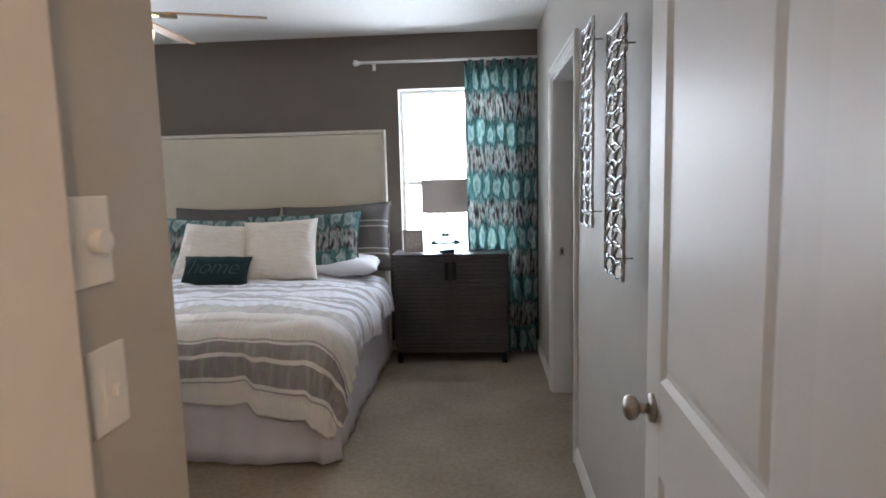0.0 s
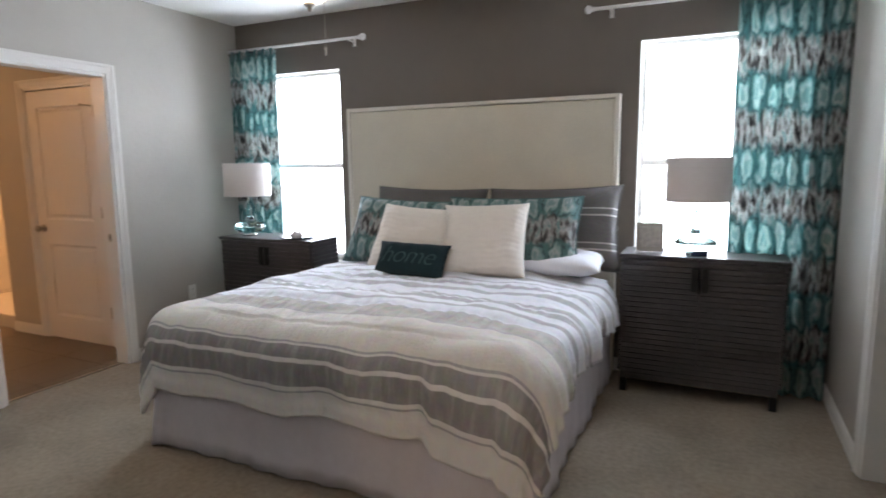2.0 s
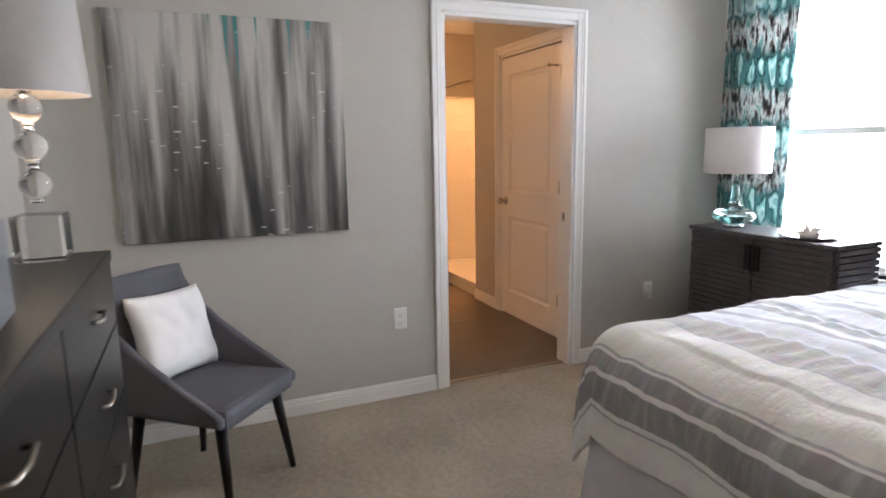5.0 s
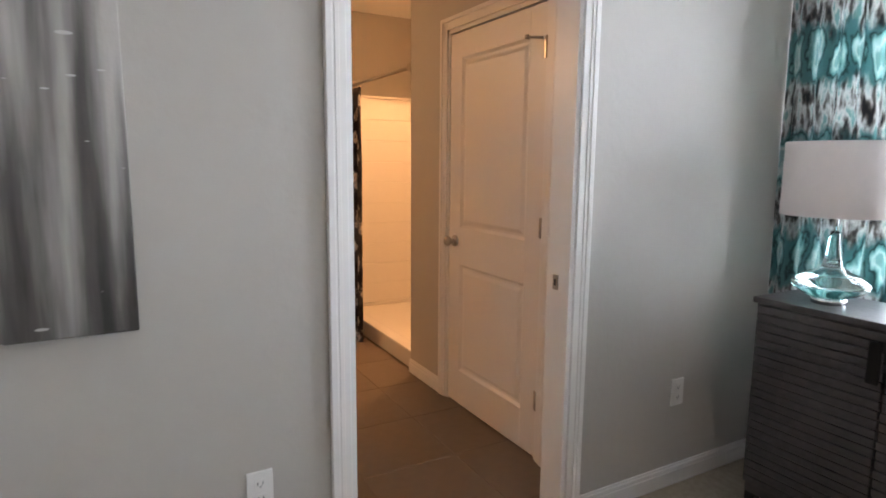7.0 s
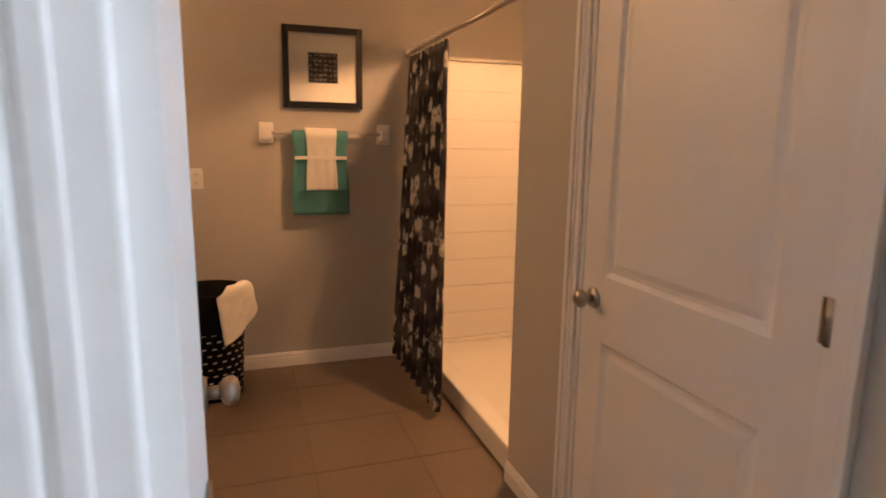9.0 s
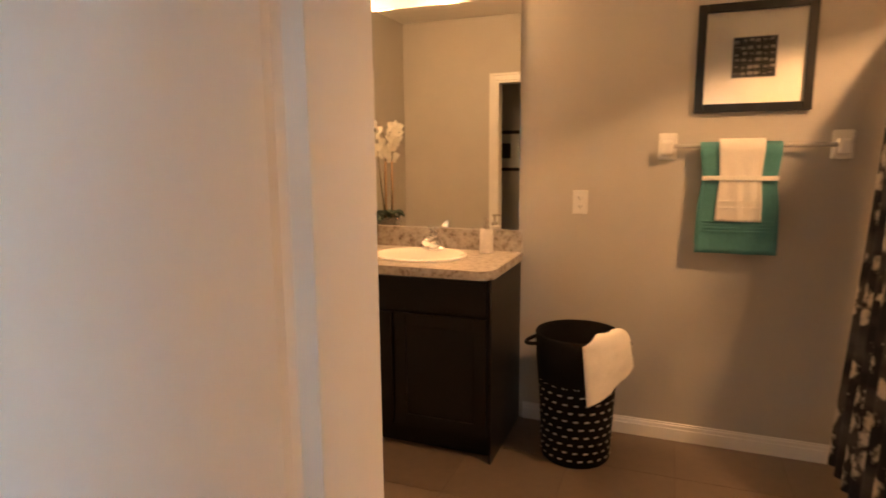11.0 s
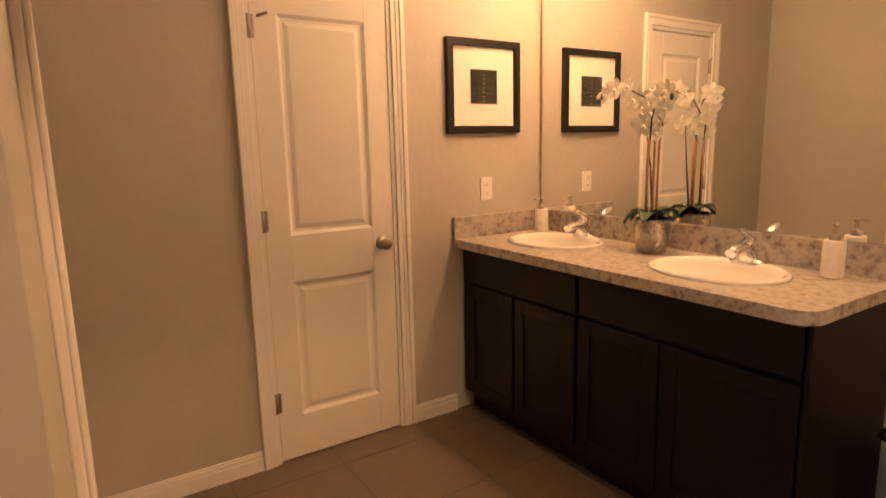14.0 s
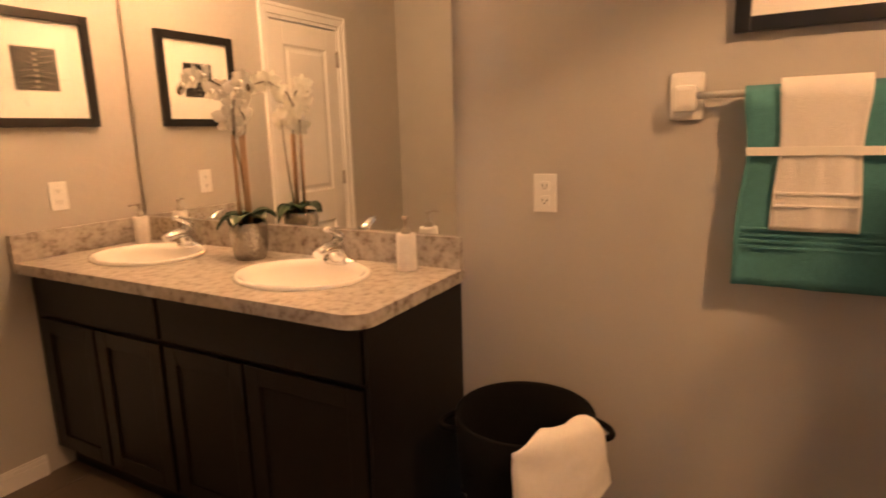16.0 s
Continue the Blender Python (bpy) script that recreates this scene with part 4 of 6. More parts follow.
fc.body, fc.size, fc.align_x, fc.shear, fc.offset, fc.extrude, fc.space_character = "home", 0.165, "CENTER", 0.35, -0.0035, 0.001, 0.95
tmp = new("tmp", fc)
bpy.context.view_layer.update()
let = bpy.data.meshes.new_from_object(tmp)
bpy.data.objects.remove(tmp)
let.materials.append(mat("grey-teal embroidery thread", (0.035, 0.095, 0.105), 0.7, vary=0.1))
for vtx in let.vertices:
    x, z = vtx.co.x, vtx.co.y
    a, b = min(1, abs(x) / 0.25), (z + 0.075 - 0.12) / 0.12
    prof = ((1 - a ** 4) * max(0, 1 - b ** 4)) ** 0.55
    vtx.co = Vector((x, -0.06 * prof - 0.010 - vtx.co.z, z + 0.075))
lo = new("lettering", let)
lo.parent = lum


# ---- curtains ----
def drape(name, label, x0, x1, y, z0, z1, material, waves, depth, uscale, flare=0.0, cat="curtain", tilt=0.0):
    root = thing(name, label, cat, pose((x0 + x1) / 2, y, z0))
    w, h = x1 - x0, z1 - z0

    def fn(u, v):
        amp = depth * (0.55 + 0.45 * (1 - v))
        ph = 2 * math.pi * waves * (u + 0.012 * noise.noise((u * 5, v * 2, 3)))
        wid = w * (1 + flare * (1 - v))
        return (wid * (u - 0.5) + (flare * w * (1 - v)) / 2 + 0.006 * noise.noise((u * 9, v * 4, 0)), -tilt * (1 - v) + amp * math.sin(ph) + 0.01 * noise.noise((u * 4, v * 3, 8)), h * v)
    part("cloth", sheet(waves * 14, 40, fn, lambda u, v: (u * w * uscale, v * h), thick=0.003), material, root)
    return root, w, h


for nm, x0, x1 in (("w", -3.885, -3.39), ("e", -0.022, 0.535)):
    c, w, h = drape("curtain", "floor-length teal and white ikat print curtain panel", x0, x1, 4.640, 0.015, 2.345, IKAT, 6, 0.030, 1.7)
    for k in range(6):
        part("pleat_tab", bx(-w / 2 + w * (k + 0.35) / 6, -w / 2 + w * (k + 0.65) / 6, -0.012, 0.004, h - 0.07, h + 0.012, 0.003), IKAT, c)
for a, b, e in ((-3.89, -2.59, -2.59), (-0.851, 0.545, -0.851)):
    r = thing("curtain_rod", "white metal curtain rod with a turned finial", "curtain rod", pose((a + b) / 2, 4.645, 2.361))
    bm = bmesh.new()
    cyl(bm, (a - (a + b) / 2, 0, 0), (b - (a + b) / 2, 0, 0), 0.011, seg=14)
    part("rod", bm, WHITEROD, r)
    s = 1 if e == b else -1
    sub = bmesh.new()
    lathe(sub, [(0.011, -0.005), (0.018, 0.0), (0.012, 0.008), (0.022, 0.018), (0.027, 0.030), (0.022, 0.044), (0.010, 0.052), (0, 0.053)], seg=16)
    bmesh.ops.transform(sub, matrix=Matrix.Translation((e - (a + b) / 2, 0, 0)) @ Euler((0, radians(90 * s), 0)).to_matrix().to_4x4(), verts=sub.verts[:])
    part("finial", sub, WHITEROD, r)
    for bxp in (a + 0.10, b - 0.10):
        bm = bmesh.new()
        q = bxp - (a + b) / 2
        cyl(bm, (q, 0.008, -0.012), (q, YN - 4.645, -0.012), 0.006, seg=8)
        box(bm, q - 0.013, q + 0.013, YN - 4.645 - 0.005, YN - 4.645, -0.045, 0.02, 0.002)
        part("bracket", bm, WHITEROD, r)


# ---- nightstands ----
def nightstand(label, m, w=0.90, d=0.33, h=0.862):
    """Two ribbed doors under a plain top, on short legs. Front towards -y."""
    n = thing("nightstand", label, "nightstand", m, "nightstands")
    part("top", bx(-w / 2, w / 2, -d / 2 - 0.006, d / 2, h - 0.022, h, 0.003), DRIFT, n)
    part("carcass", bx(-w / 2 + 0.018, w / 2 - 0.018, -d / 2 + 0.022, d / 2, 0.10, h - 0.022, 0.003), DRIFT, n)
    part("plinth_rail", bx(-w / 2 + 0.02, w / 2 - 0.02, -d / 2 + 0.012, d / 2 - 0.01, 0.085, 0.125, 0.003), DRIFT, n)
    rib0, rib1, cnt = 0.13, h - 0.026, 22
    st = (rib1 - rib0) / cnt
    for s in (-1, 1):
        a, b = (-w / 2 + 0.022, -0.003) if s < 0 else (0.003, w / 2 - 0.022)
        dr = part("door", bx(a, b, -d / 2 + 0.006, -d / 2 + 0.020, rib0, rib1), DRIFT, n)
        for k in range(cnt):
            bm = bmesh.new()
            z = rib0 + st * k
            wob = 0.0035 * math.sin(k * 2.3 + s)
            box(bm, a, b, -d / 2 - 0.005 + wob, -d / 2 + 0.007, z + 0.003, z + st - 0.003, 0.0035)
            part("rib", bm, DRIFT, dr)
        part("handle", bx(s * 0.028 - 0.018, s * 0.028 + 0.018, -d / 2 - 0.016, -d / 2 - 0.004, h - 0.20, h - 0.06, 0.003), BLACKWOOD, dr, "dark recessed pull")
    for s in (-1, 1):
        bm = bmesh.new()
        for k in range(cnt):
            z = rib0 + st * k
            x0, x1 = sorted((s * (w / 2 - 0.018), s * (w / 2 - 0.004)))
            box(bm, x0, x1, -d / 2 + 0.022, d / 2, z + 0.003, z + st - 0.003)
        part("side_ribs", bm, DRIFT, n)
    for sx in (-1, 1):
        for sy in (-1, 1):
            bm = bmesh.new()
            x, y = sx * (w / 2 - 0.04), sy * (d / 2 - 0.035)
            box(bm, x - 0.02, x + 0.02, y - 0.02, y + 0.02, 0, 0.10, 0.003)
            part("leg", bm, BLACKWOOD, n)
    return n


NZ = 0.862
nightstand("weathered grey-brown ribbed nightstand cabinet with two doors", pose(-0.152, 4.356 + 0.165, 0))
nightstand("weathered grey-brown ribbed nightstand cabinet with two doors", pose(-3.195, 4.17 + 0.165, 0))


def table_lamp(label, m):
    lmp = thing("table_lamp", label, "table lamp", m, "bedside lamps")
    bm = bmesh.new()
    lathe(bm, [(0, 0), (0.055, 0), (0.055, 0.018), (0.05, 0.022), (0, 0.022)], seg=28)
    part("foot", bm, CHROME, lmp)
    bm = bmesh.new()
    lathe(bm, [(0.03, 0.022), (0.085, 0.032), (0.118, 0.055), (0.122, 0.075), (0.100, 0.098), (0.06, 0.115), (0.034, 0.135), (0.025, 0.17), (0.018, 0.23), (0.014, 0.26), (0, 0.262)], seg=40)
    for k, vtx in enumerate(bm.verts):
        a = math.atan2(vtx.co.y, vtx.co.x)
        f = 1 + 0.025 * math.sin(a * 20) * (vtx.co.xy.length > 0.05)
        vtx.co.x *= f; vtx.co.y *= f
    part("glass_base", bm, AQUA, lmp, "aqua ribbed glass base")
    bm = bmesh.new()
    cyl(bm, (0, 0, 0.26), (0, 0, 0.40), 0.006, seg=10)
    for k in range(3):
        a = k * 2.094
        cyl(bm, (0, 0, 0.56), (0.177 * math.cos(a), 0.177 * math.sin(a), 0.56), 0.0025, seg=6)
    cyl(bm, (0, 0, 0.40), (0, 0, 0.565), 0.004, seg=8)
    part("stem", bm, CHROME, lmp)
    bm = bmesh.new()
    lathe(bm, [(0.179, 0.315), (0.179, 0.570), (0.176, 0.570), (0.176, 0.315), (0.179, 0.315)], seg=48)
    part("shade", bm, SHADE, lmp, "white linen drum shade")
    return lmp


table_lamp("aqua glass table lamp with a white drum shade", pose(-0.190, 4.48, NZ))
table_lamp("aqua glass table lamp with a white drum shade", pose(-3.455, 4.31, NZ))

# things on the east nightstand
f = thing("photo_frame", "small white photo frame standing on the nightstand", "photo frame", lean(-0.445, 4.50, NZ + 0.002, 12, 12))
for q in ((-0.08, -0.062, -0.008, 0.008, 0, 0.178), (0.062, 0.08, -0.008, 0.008, 0, 0.178), (-0.062, 0.062, -0.008, 0.008, 0, 0.03), (-0.062, 0.062, -0.008, 0.008, 0.155, 0.178)):
    part("frame_rail", bx(*q, 0.002), mat("pale driftwood frame", (0.40, 0.36, 0.32), 0.6, vary=0.15), f)
part("picture", bx(-0.062, 0.062, -0.002, 0.002, 0.03, 0.155), mat("pale beach photograph", (0.50, 0.46, 0.42), 0.5, vary=0.45, scale=10), f)
part("backing", bx(-0.07, 0.07, 0.0085, 0.012, 0.005, 0.17), BLACKWOOD, f)
c = thing("clock", "small dark digital alarm clock", "clock", pose(-0.165, 4.42, NZ, 0, 0, 5))
part("case", bx(-0.045, 0.045, -0.02, 0.02, 0, 0.034, 0.005), BLACK, c)
part("display", bx(-0.038, 0.038, -0.0212, -0.0195, 0.006, 0.028), mat("dark blue display", (0.02, 0.04, 0.09), 0.15, vary=0), c)
# shell tray on the west nightstand
tr = thing("tray", "small dark tray with a white flower on the nightstand", "tray", pose(-2.97, 4.28, NZ))
part("plate", lathe(bmesh.new(), [(0, 0), (0.10, 0), (0.135, 0.012), (0.13, 0.016), (0.098, 0.006), (0, 0.006)], seg=28), BLACKWOOD, tr)
fl = thing("shell", "white and pink coral-like shell lying on the tray", "ornament", pose(-2.97, 4.28, NZ + 0.006))
bm = bmesh.new()
for k in range(16):
    a, e = k * 2.399, 0.2 + 0.9 * ((k * 7) % 16) / 16
    d = Vector((math.cos(a) * math.cos(e), math.sin(a) * math.cos(e), math.sin(e)))
    cyl(bm, (0, 0, 0.012), tuple(d * (0.055 + 0.02 * math.sin(k)) + Vector((0, 0, 0.012))), 0.014, 0.004, 7)
lathe(bm, [(0.0, 0.0), (0.04, 0.0), (0.045, 0.015), (0.03, 0.035), (0, 0.04)], seg=14)
part("coral", bm, mat("pinkish white coral", (0.74, 0.66, 0.62), 0.7, vary=0.1), fl)

# ---- ceiling fan ----
FX, FY = -1.63, 2.78
fan = thing("ceiling_fan", "nickel ceiling fan with wooden blades and a lit glass bowl", "ceiling fan", pose(FX, FY, 2.05))
bm = lathe(bmesh.new(), [(0, 0.54), (0.065, 0.54), (0.06, 0.46), (0.03, 0.44), (0.013, 0.43), (0.013, 0.33), (0.05, 0.32), (0.105, 0.29), (0.115, 0.24), (0.10, 0.19), (0.05, 0.17), (0.05, 0.14), (0, 0.14)], seg=32)
part("motor_housing", bm, NICKEL, fan)
bm = lathe(bmesh.new(), [(0.125, 0.150), (0.13, 0.145), (0.122, 0.10), (0.098, 0.055), (0.055, 0.025), (0.0, 0.015)], seg=36)
part("light_bowl", bm, FANGLOW, fan, "lit frosted glass bowl").visible_shadow = False
bm = lathe(bmesh.new(), [(0, 0.018), (0.022, 0.014), (0.024, 0.004), (0.010, -0.004), (0.012, -0.014), (0.0, -0.022)], seg=16)
cyl(bm, (0.05, 0.03, 0.15), (0.05, 0.03, -0.16), 0.0012, seg=5)
cyl(bm, (0.05, 0.03, -0.16), (0.05, 0.03, -0.19), 0.005, 0.003, seg=8)
part("finial_and_chain", bm, NICKEL, fan)
for k in range(5):
    a = radians(20 + 72 * k)
    bm = bmesh.new()
    pts = [(0.20, -0.048), (0.40, -0.062), (0.60, -0.066), (0.655, -0.058), (0.672, -0.03), (0.672, 0.03), (0.655, 0.058), (0.60, 0.066), (0.40, 0.062), (0.20, 0.048)]
    lo_, hi_ = [], []
    for x, y in pts:
        tz = y * 0.2
        lo_.append(bm.verts.new((x * math.cos(a) - y * math.sin(a), x * math.sin(a) + y * math.cos(a), 0.228 + tz)))
        hi_.append(bm.verts.new((x * math.cos(a) - y * math.sin(a), x * math.sin(a) + y * math.cos(a), 0.235 + tz)))
    bm.faces.new(lo_[::-1]); bm.faces.new(hi_)
    for i in range(len(pts)):
        j = (i + 1) % len(pts)
        bm.faces.new((lo_[i], lo_[j], hi_[j], hi_[i]))
    bl = part("blade", bm, BRASSWOOD, fan, "light maple blade")
    bm = bmesh.new()
    cyl(bm, (0.09 * math.cos(a), 0.09 * math.sin(a), 0.222), (0.24 * math.cos(a), 0.24 * math.sin(a), 0.222), 0.012, 0.018, 8)
    part("blade_arm", bm, NICKEL, bl)


# ---- wall art, painting ----
def ladder_art(m, seed):
    """A tall strip of hammered chrome rings and arcs between two wavy rails; y across, z up, x off the wall."""
    r = thing("metal_wall_art", "tall chrome openwork wall sculpture of hammered arcs", "wall art", m, "chrome wall strips")
    rnd = random.Random(seed)
    W, H = 0.245, 0.735
    for s in (-1, 1):
        pts = [(0, s * W / 2 + 0.006 * math.sin(z * 16 + seed + s), z) for z in np.linspace(0, H, 40)]
        part("rail", tube(bmesh.new(), pts, 0.0040, 6), ARTCHROME, r)
    rows = 15
    for k in range(rows):
        z0 = H * k / rows
        hh = H / rows
        for c in range(2):
            cx = -W / 4 + c * W / 2 + rnd.uniform(-0.006, 0.006)
            pts = []
            tall = hh * rnd.uniform(0.75, 0.98)
            wid = W / 4 * rnd.uniform(0.80, 1.0)
            for q in range(13):
                a = math.pi * (q / 12)
                pts.append((0.004 * math.sin(a), cx + wid * math.cos(a), z0 + tall * math.sin(a) ** 0.8))
            part("arc", tube(bmesh.new(), pts, lambda t: 0.0044 + 0.0018 * math.sin(t * 9), 6), ARTCHROME, r)
        pts = [(0.002 * math.sin(q), -W / 2 + W * q / 8, z0 + 0.006 * math.sin(q * 1.7 + k)) for q in range(9)]
        part("cross_bar", tube(bmesh.new(), pts, 0.0050, 6), ARTCHROME, r)
    pts = [(0, -W / 2 + W * q / 8, H + 0.004 * math.sin(q)) for q in range(9)]
    part("cross_bar", tube(bmesh.new(), pts, 0.0042, 6), ARTCHROME, r)
    for y, z in ((-0.004, 0.049), (0.004, H - 0.049)):
        bm = bmesh.new()
        cyl(bm, (0, y, z), (0.057, y, z), 0.003, seg=8)
        part("stand_off", bm, ARTCHROME, r)
    return r


ladder_art(pose(XE - 0.058, 2.18, 1.243), 1)
ladder_art(pose(XE - 0.058, 1.71, 1.125), 5)

pa = thing("painting", "abstract grey white and teal dripped canvas", "painting", pose(XW, 1.62, 1.443))
part("canvas", bx(0.004, 0.036, -0.501, 0.501, -0.496, 0.496, 0.004), PAINTING, pa)
part("stretcher", bx(0.0, 0.004, -0.48, 0.48, -0.475, 0.475), DRIFT, pa)

# ---- chest, chair and what stands there ----
KX0, KX1, KY0, KY1, KZ = -2.80, -1.40, YS + 0.005, 1.192, 1.085
ch = thing("chest_of_drawers", "tall black-brown chest of drawers with an overhanging top", "dresser", pose((KX0 + KX1) / 2, (KY0 + KY1) / 2, 0))
w2, d2 = (KX1 - KX0) / 2, (KY1 - KY0) / 2
part("top", bx(-w2, w2, -d2, d2, KZ - 0.028, KZ, 0.004), BLACKWOOD, ch)
part("carcass", bx(-w2 + 0.012, w2 - 0.012, -d2, d2 - 0.014, 0.09, KZ - 0.028, 0.003), BLACKWOOD, ch)
for k in range(5):
    z0 = 0.12 + k * 0.192
    for s in (-1, 1):
        x0, x1 = (-w2 + 0.025, -0.004) if s < 0 else (0.004, w2 - 0.025)
        dr = part("drawer", bx(x0, x1, d2 - 0.014, d2 - 0.002, z0 + 0.003, z0 + 0.189, 0.003), BLACKWOOD, ch)
        cx = (x0 + x1) / 2
        bm = bmesh.new()
        tube(bm, [(cx - 0.05, d2 - 0.003, z0 + 0.10), (cx - 0.048, d2 + 0.012, z0 + 0.10), (cx, d2 + 0.015, z0 + 0.095), (cx + 0.048, d2 + 0.012, z0 + 0.10), (cx + 0.05, d2 - 0.003, z0 + 0.10)], 0.005, 6)
        part("handle", bm, NICKEL, dr, "curved nickel pull")
for sx in (-1, 1):
    for sy in (-1, 1):
        part("foot", bx(sx * (w2 - 0.05) - 0.03, sx * (w2 - 0.05) + 0.03, sy * (d2 - 0.05) - 0.03, sy * (d2 - 0.05) + 0.03, 0, 0.09, 0.004), BLACKWOOD, ch)

ca = thing("accent_chair", "charcoal grey upholstered chair with dark tapered wooden legs", "chair", pose(-3.40, 1.405, 0, 0, 0, -41))
# local: front towards +y
bm = bx(-0.22, 0.22, -0.24, 0.26, 0.36, 0.445, 0.03)
part("seat", bm, GREYFAB, ca)


def chair_back(u, v):
    """A shell that wraps from the back round both sides, falling towards the front of the seat."""
    a = (u - 0.5) * 2
    t = max(0.0, (abs(a) - 0.5) / 0.5)
    tall = 0.45 * (1 - t) ** 1.5 + 0.03
    ease = t * t * (3 - 2 * t)
    x = math.copysign(0.245 * min(1.0, abs(a) / 0.5) ** 0.8, a) if a else 0.0
    rake = -0.10 * v * (1 - t)
    return (x, -0.245 + rake + 0.035 * min(1.0, abs(a) / 0.5) ** 3 + 0.46 * ease, 0.385 + v * tall)


part("backrest", sheet(40, 12, chair_back, thick=0.028), GREYFAB, ca)
for sx in (-1, 1):
    for sy in (-1, 1):
        bm = bmesh.new()
        cyl(bm, (sx * 0.205, 0.235 if sy > 0 else -0.235, 0), (sx * 0.170, 0.19 if sy > 0 else -0.18, 0.37), 0.013, 0.023, 10)
        part("leg", bm, ESPRESSO, ca)
cushion("chair_cushion", "white pleated square cushion leaning on the chair", 0.40, 0.36, 0.12, Matrix.Translation((-3.51, 1.33, 0.445)) @ Euler((radians(-18), radians(4), radians(-41 + 180))).to_matrix().to_4x4(), WHITEFAB, 8)

def outward(bm):
    """Turns all faces to the outside, so that glass walls bend light as thin walls do."""
    bmesh.ops.remove_doubles(bm, verts=bm.verts[:], dist=0.0001)
    bmesh.ops.recalc_face_normals(bm, faces=bm.faces[:])
    return bm


# crystal lamp on the chest
cl = thing("crystal_lamp", "stacked crystal ball lamp with a silver-grey drum shade", "table lamp", pose(-2.72, 1.055, KZ))
part("base_block", bx(-0.055, 0.055, -0.055, 0.055, 0.0, 0.115, 0.006), CRYSTAL, cl)
for k in range(3):
    z = 0.189 + k * 0.0925
    part("crystal_ball", lathe(bmesh.new(), [(0.036 * math.sin(math.pi * q / 14), z - 0.036 * math.cos(math.pi * q / 14)) for q in range(15)], seg=24), CRYSTAL, cl)
    for dz in (0.036, -0.046):
        part("collar", cyl(bmesh.new(), (0, 0, z + dz), (0, 0, z + dz + 0.010), 0.016, seg=16), CHROME, cl)
bm = bmesh.new()
cyl(bm, (0, 0, 0.41), (0, 0, 0.46), 0.008, seg=10)
for k in range(3):
    a = k * 2.094 + 0.4
    cyl(bm, (0, 0, 0.625), (0.128 * math.cos(a), 0.128 * math.sin(a), 0.625), 0.002, seg=6)
cyl(bm, (0, 0, 0.46), (0, 0, 0.63), 0.004, seg=8)
part("stem", bm, CHROME, cl)
bm = lathe(bmesh.new(), [(0.142, 0.405), (0.131, 0.635), (0.128, 0.635), (0.139, 0.405), (0.142, 0.405)], seg=48)
part("shade", bm, SILVERSHADE, cl, "silver-grey satin drum shade")

# silver box in front of it
sb = thing("keepsake_box", "brushed silver lidded box on the chest", "box", pose(-2.06, 1.055, KZ, 0, 0, 4))
part("body", bx(-0.085, 0.085, -0.07, 0.07, 0, 0.10, 0.003), SILVERBOX, sb)
part("lid", bx(-0.087, 0.087, -0.072, 0.072, 0.102, 0.158, 0.003), SILVERBOX, sb)


def glass_box(m, w, d, h):
    b = thing("glass_box", "leaded glass display box with dark metal edges", "box", m, "glass boxes")
    LEAD = mat("dark lead edging", (0.08, 0.08, 0.08), 0.4, 0.8, vary=0.1)
    e = 0.003
    ed = bmesh.new()
    for z in (e, h - e):
        for s in (-1, 1):
            box(ed, -w / 2, w / 2, s * d / 2 - e, s * d / 2 + e, z - e, z + e)
            box(ed, s * w / 2 - e, s * w / 2 + e, -d / 2 + e, d / 2 - e, z - e, z + e)
    for sx in (-1, 1):
        for sy in (-1, 1):
            box(ed, sx * w / 2 - e, sx * w / 2 + e, sy * d / 2 - e, sy * d / 2 + e, 2 * e, h - 2 * e)
    part("edging", ed, LEAD, b)
    t = 0.0012
    for q in ((-w / 2 + e, w / 2 - e, -d / 2 - t, -d / 2 + t, 2 * e, h - 2 * e), (-w / 2 + e, w / 2 - e, d / 2 - t, d / 2 + t, 2 * e, h - 2 * e), (-w / 2 - t, -w / 2 + t, -d / 2 + e, d / 2 - e, 2 * e, h - 2 * e),
              (w / 2 - t, w / 2 + t, -d / 2 + e, d / 2 - e, 2 * e, h - 2 * e), (-w / 2 + e, w / 2 - e, -d / 2 + e, d / 2 - e, h - e - t, h - e + t)):
        part("pane", bx(*q), GLASS, b).visible_shadow = False


glass_box(pose(-1.70, 0.985, KZ, 0, 0, 24), 0.270, 0.150, 0.046)
glass_box(pose(-1.715, 0.982, KZ + 0.0465, 0, 0, 24), 0.225, 0.122, 0.044)
hv = thing("hurricane_vase", "tall clear glass cylinder holding a dark pillar candle", "candle holder", pose(-1.712, 0.990, KZ + 0.0908))
part("cylinder", outward(lathe(bmesh.new(), [(0, 0), (0.035, 0), (0.037, 0.004), (0.037, 0.195), (0.0361, 0.195), (0.0361, 0.010), (0, 0.010)], seg=40)), VASEGLASS, hv).visible_shadow = False
part("candle", lathe(bmesh.new(), [(0, 0.0105), (0.030, 0.0105), (0.031, 0.016), (0.031, 0.168), (0.028, 0.173), (0, 0.170)], seg=32), CANDLE, hv, "dark pillar candle")
hv = thing("hurricane_vase", "slim clear glass cylinder holding a dark candle", "candle holder", pose(-1.96, 0.925, KZ))
part("cylinder", outward(lathe(bmesh.new(), [(0, 0), (0.034, 0), (0.036, 0.004), (0.036, 0.165), (0.0351, 0.165), (0.0351, 0.010), (0, 0.010)], seg=32)), VASEGLASS, hv).visible_shadow = False
part("candle", lathe(bmesh.new(), [(0, 0.0105), (0.029, 0.0105), (0.030, 0.128), (0.027, 0.133), (0, 0.131)], seg=24), CANDLE, hv, "dark pillar candle")

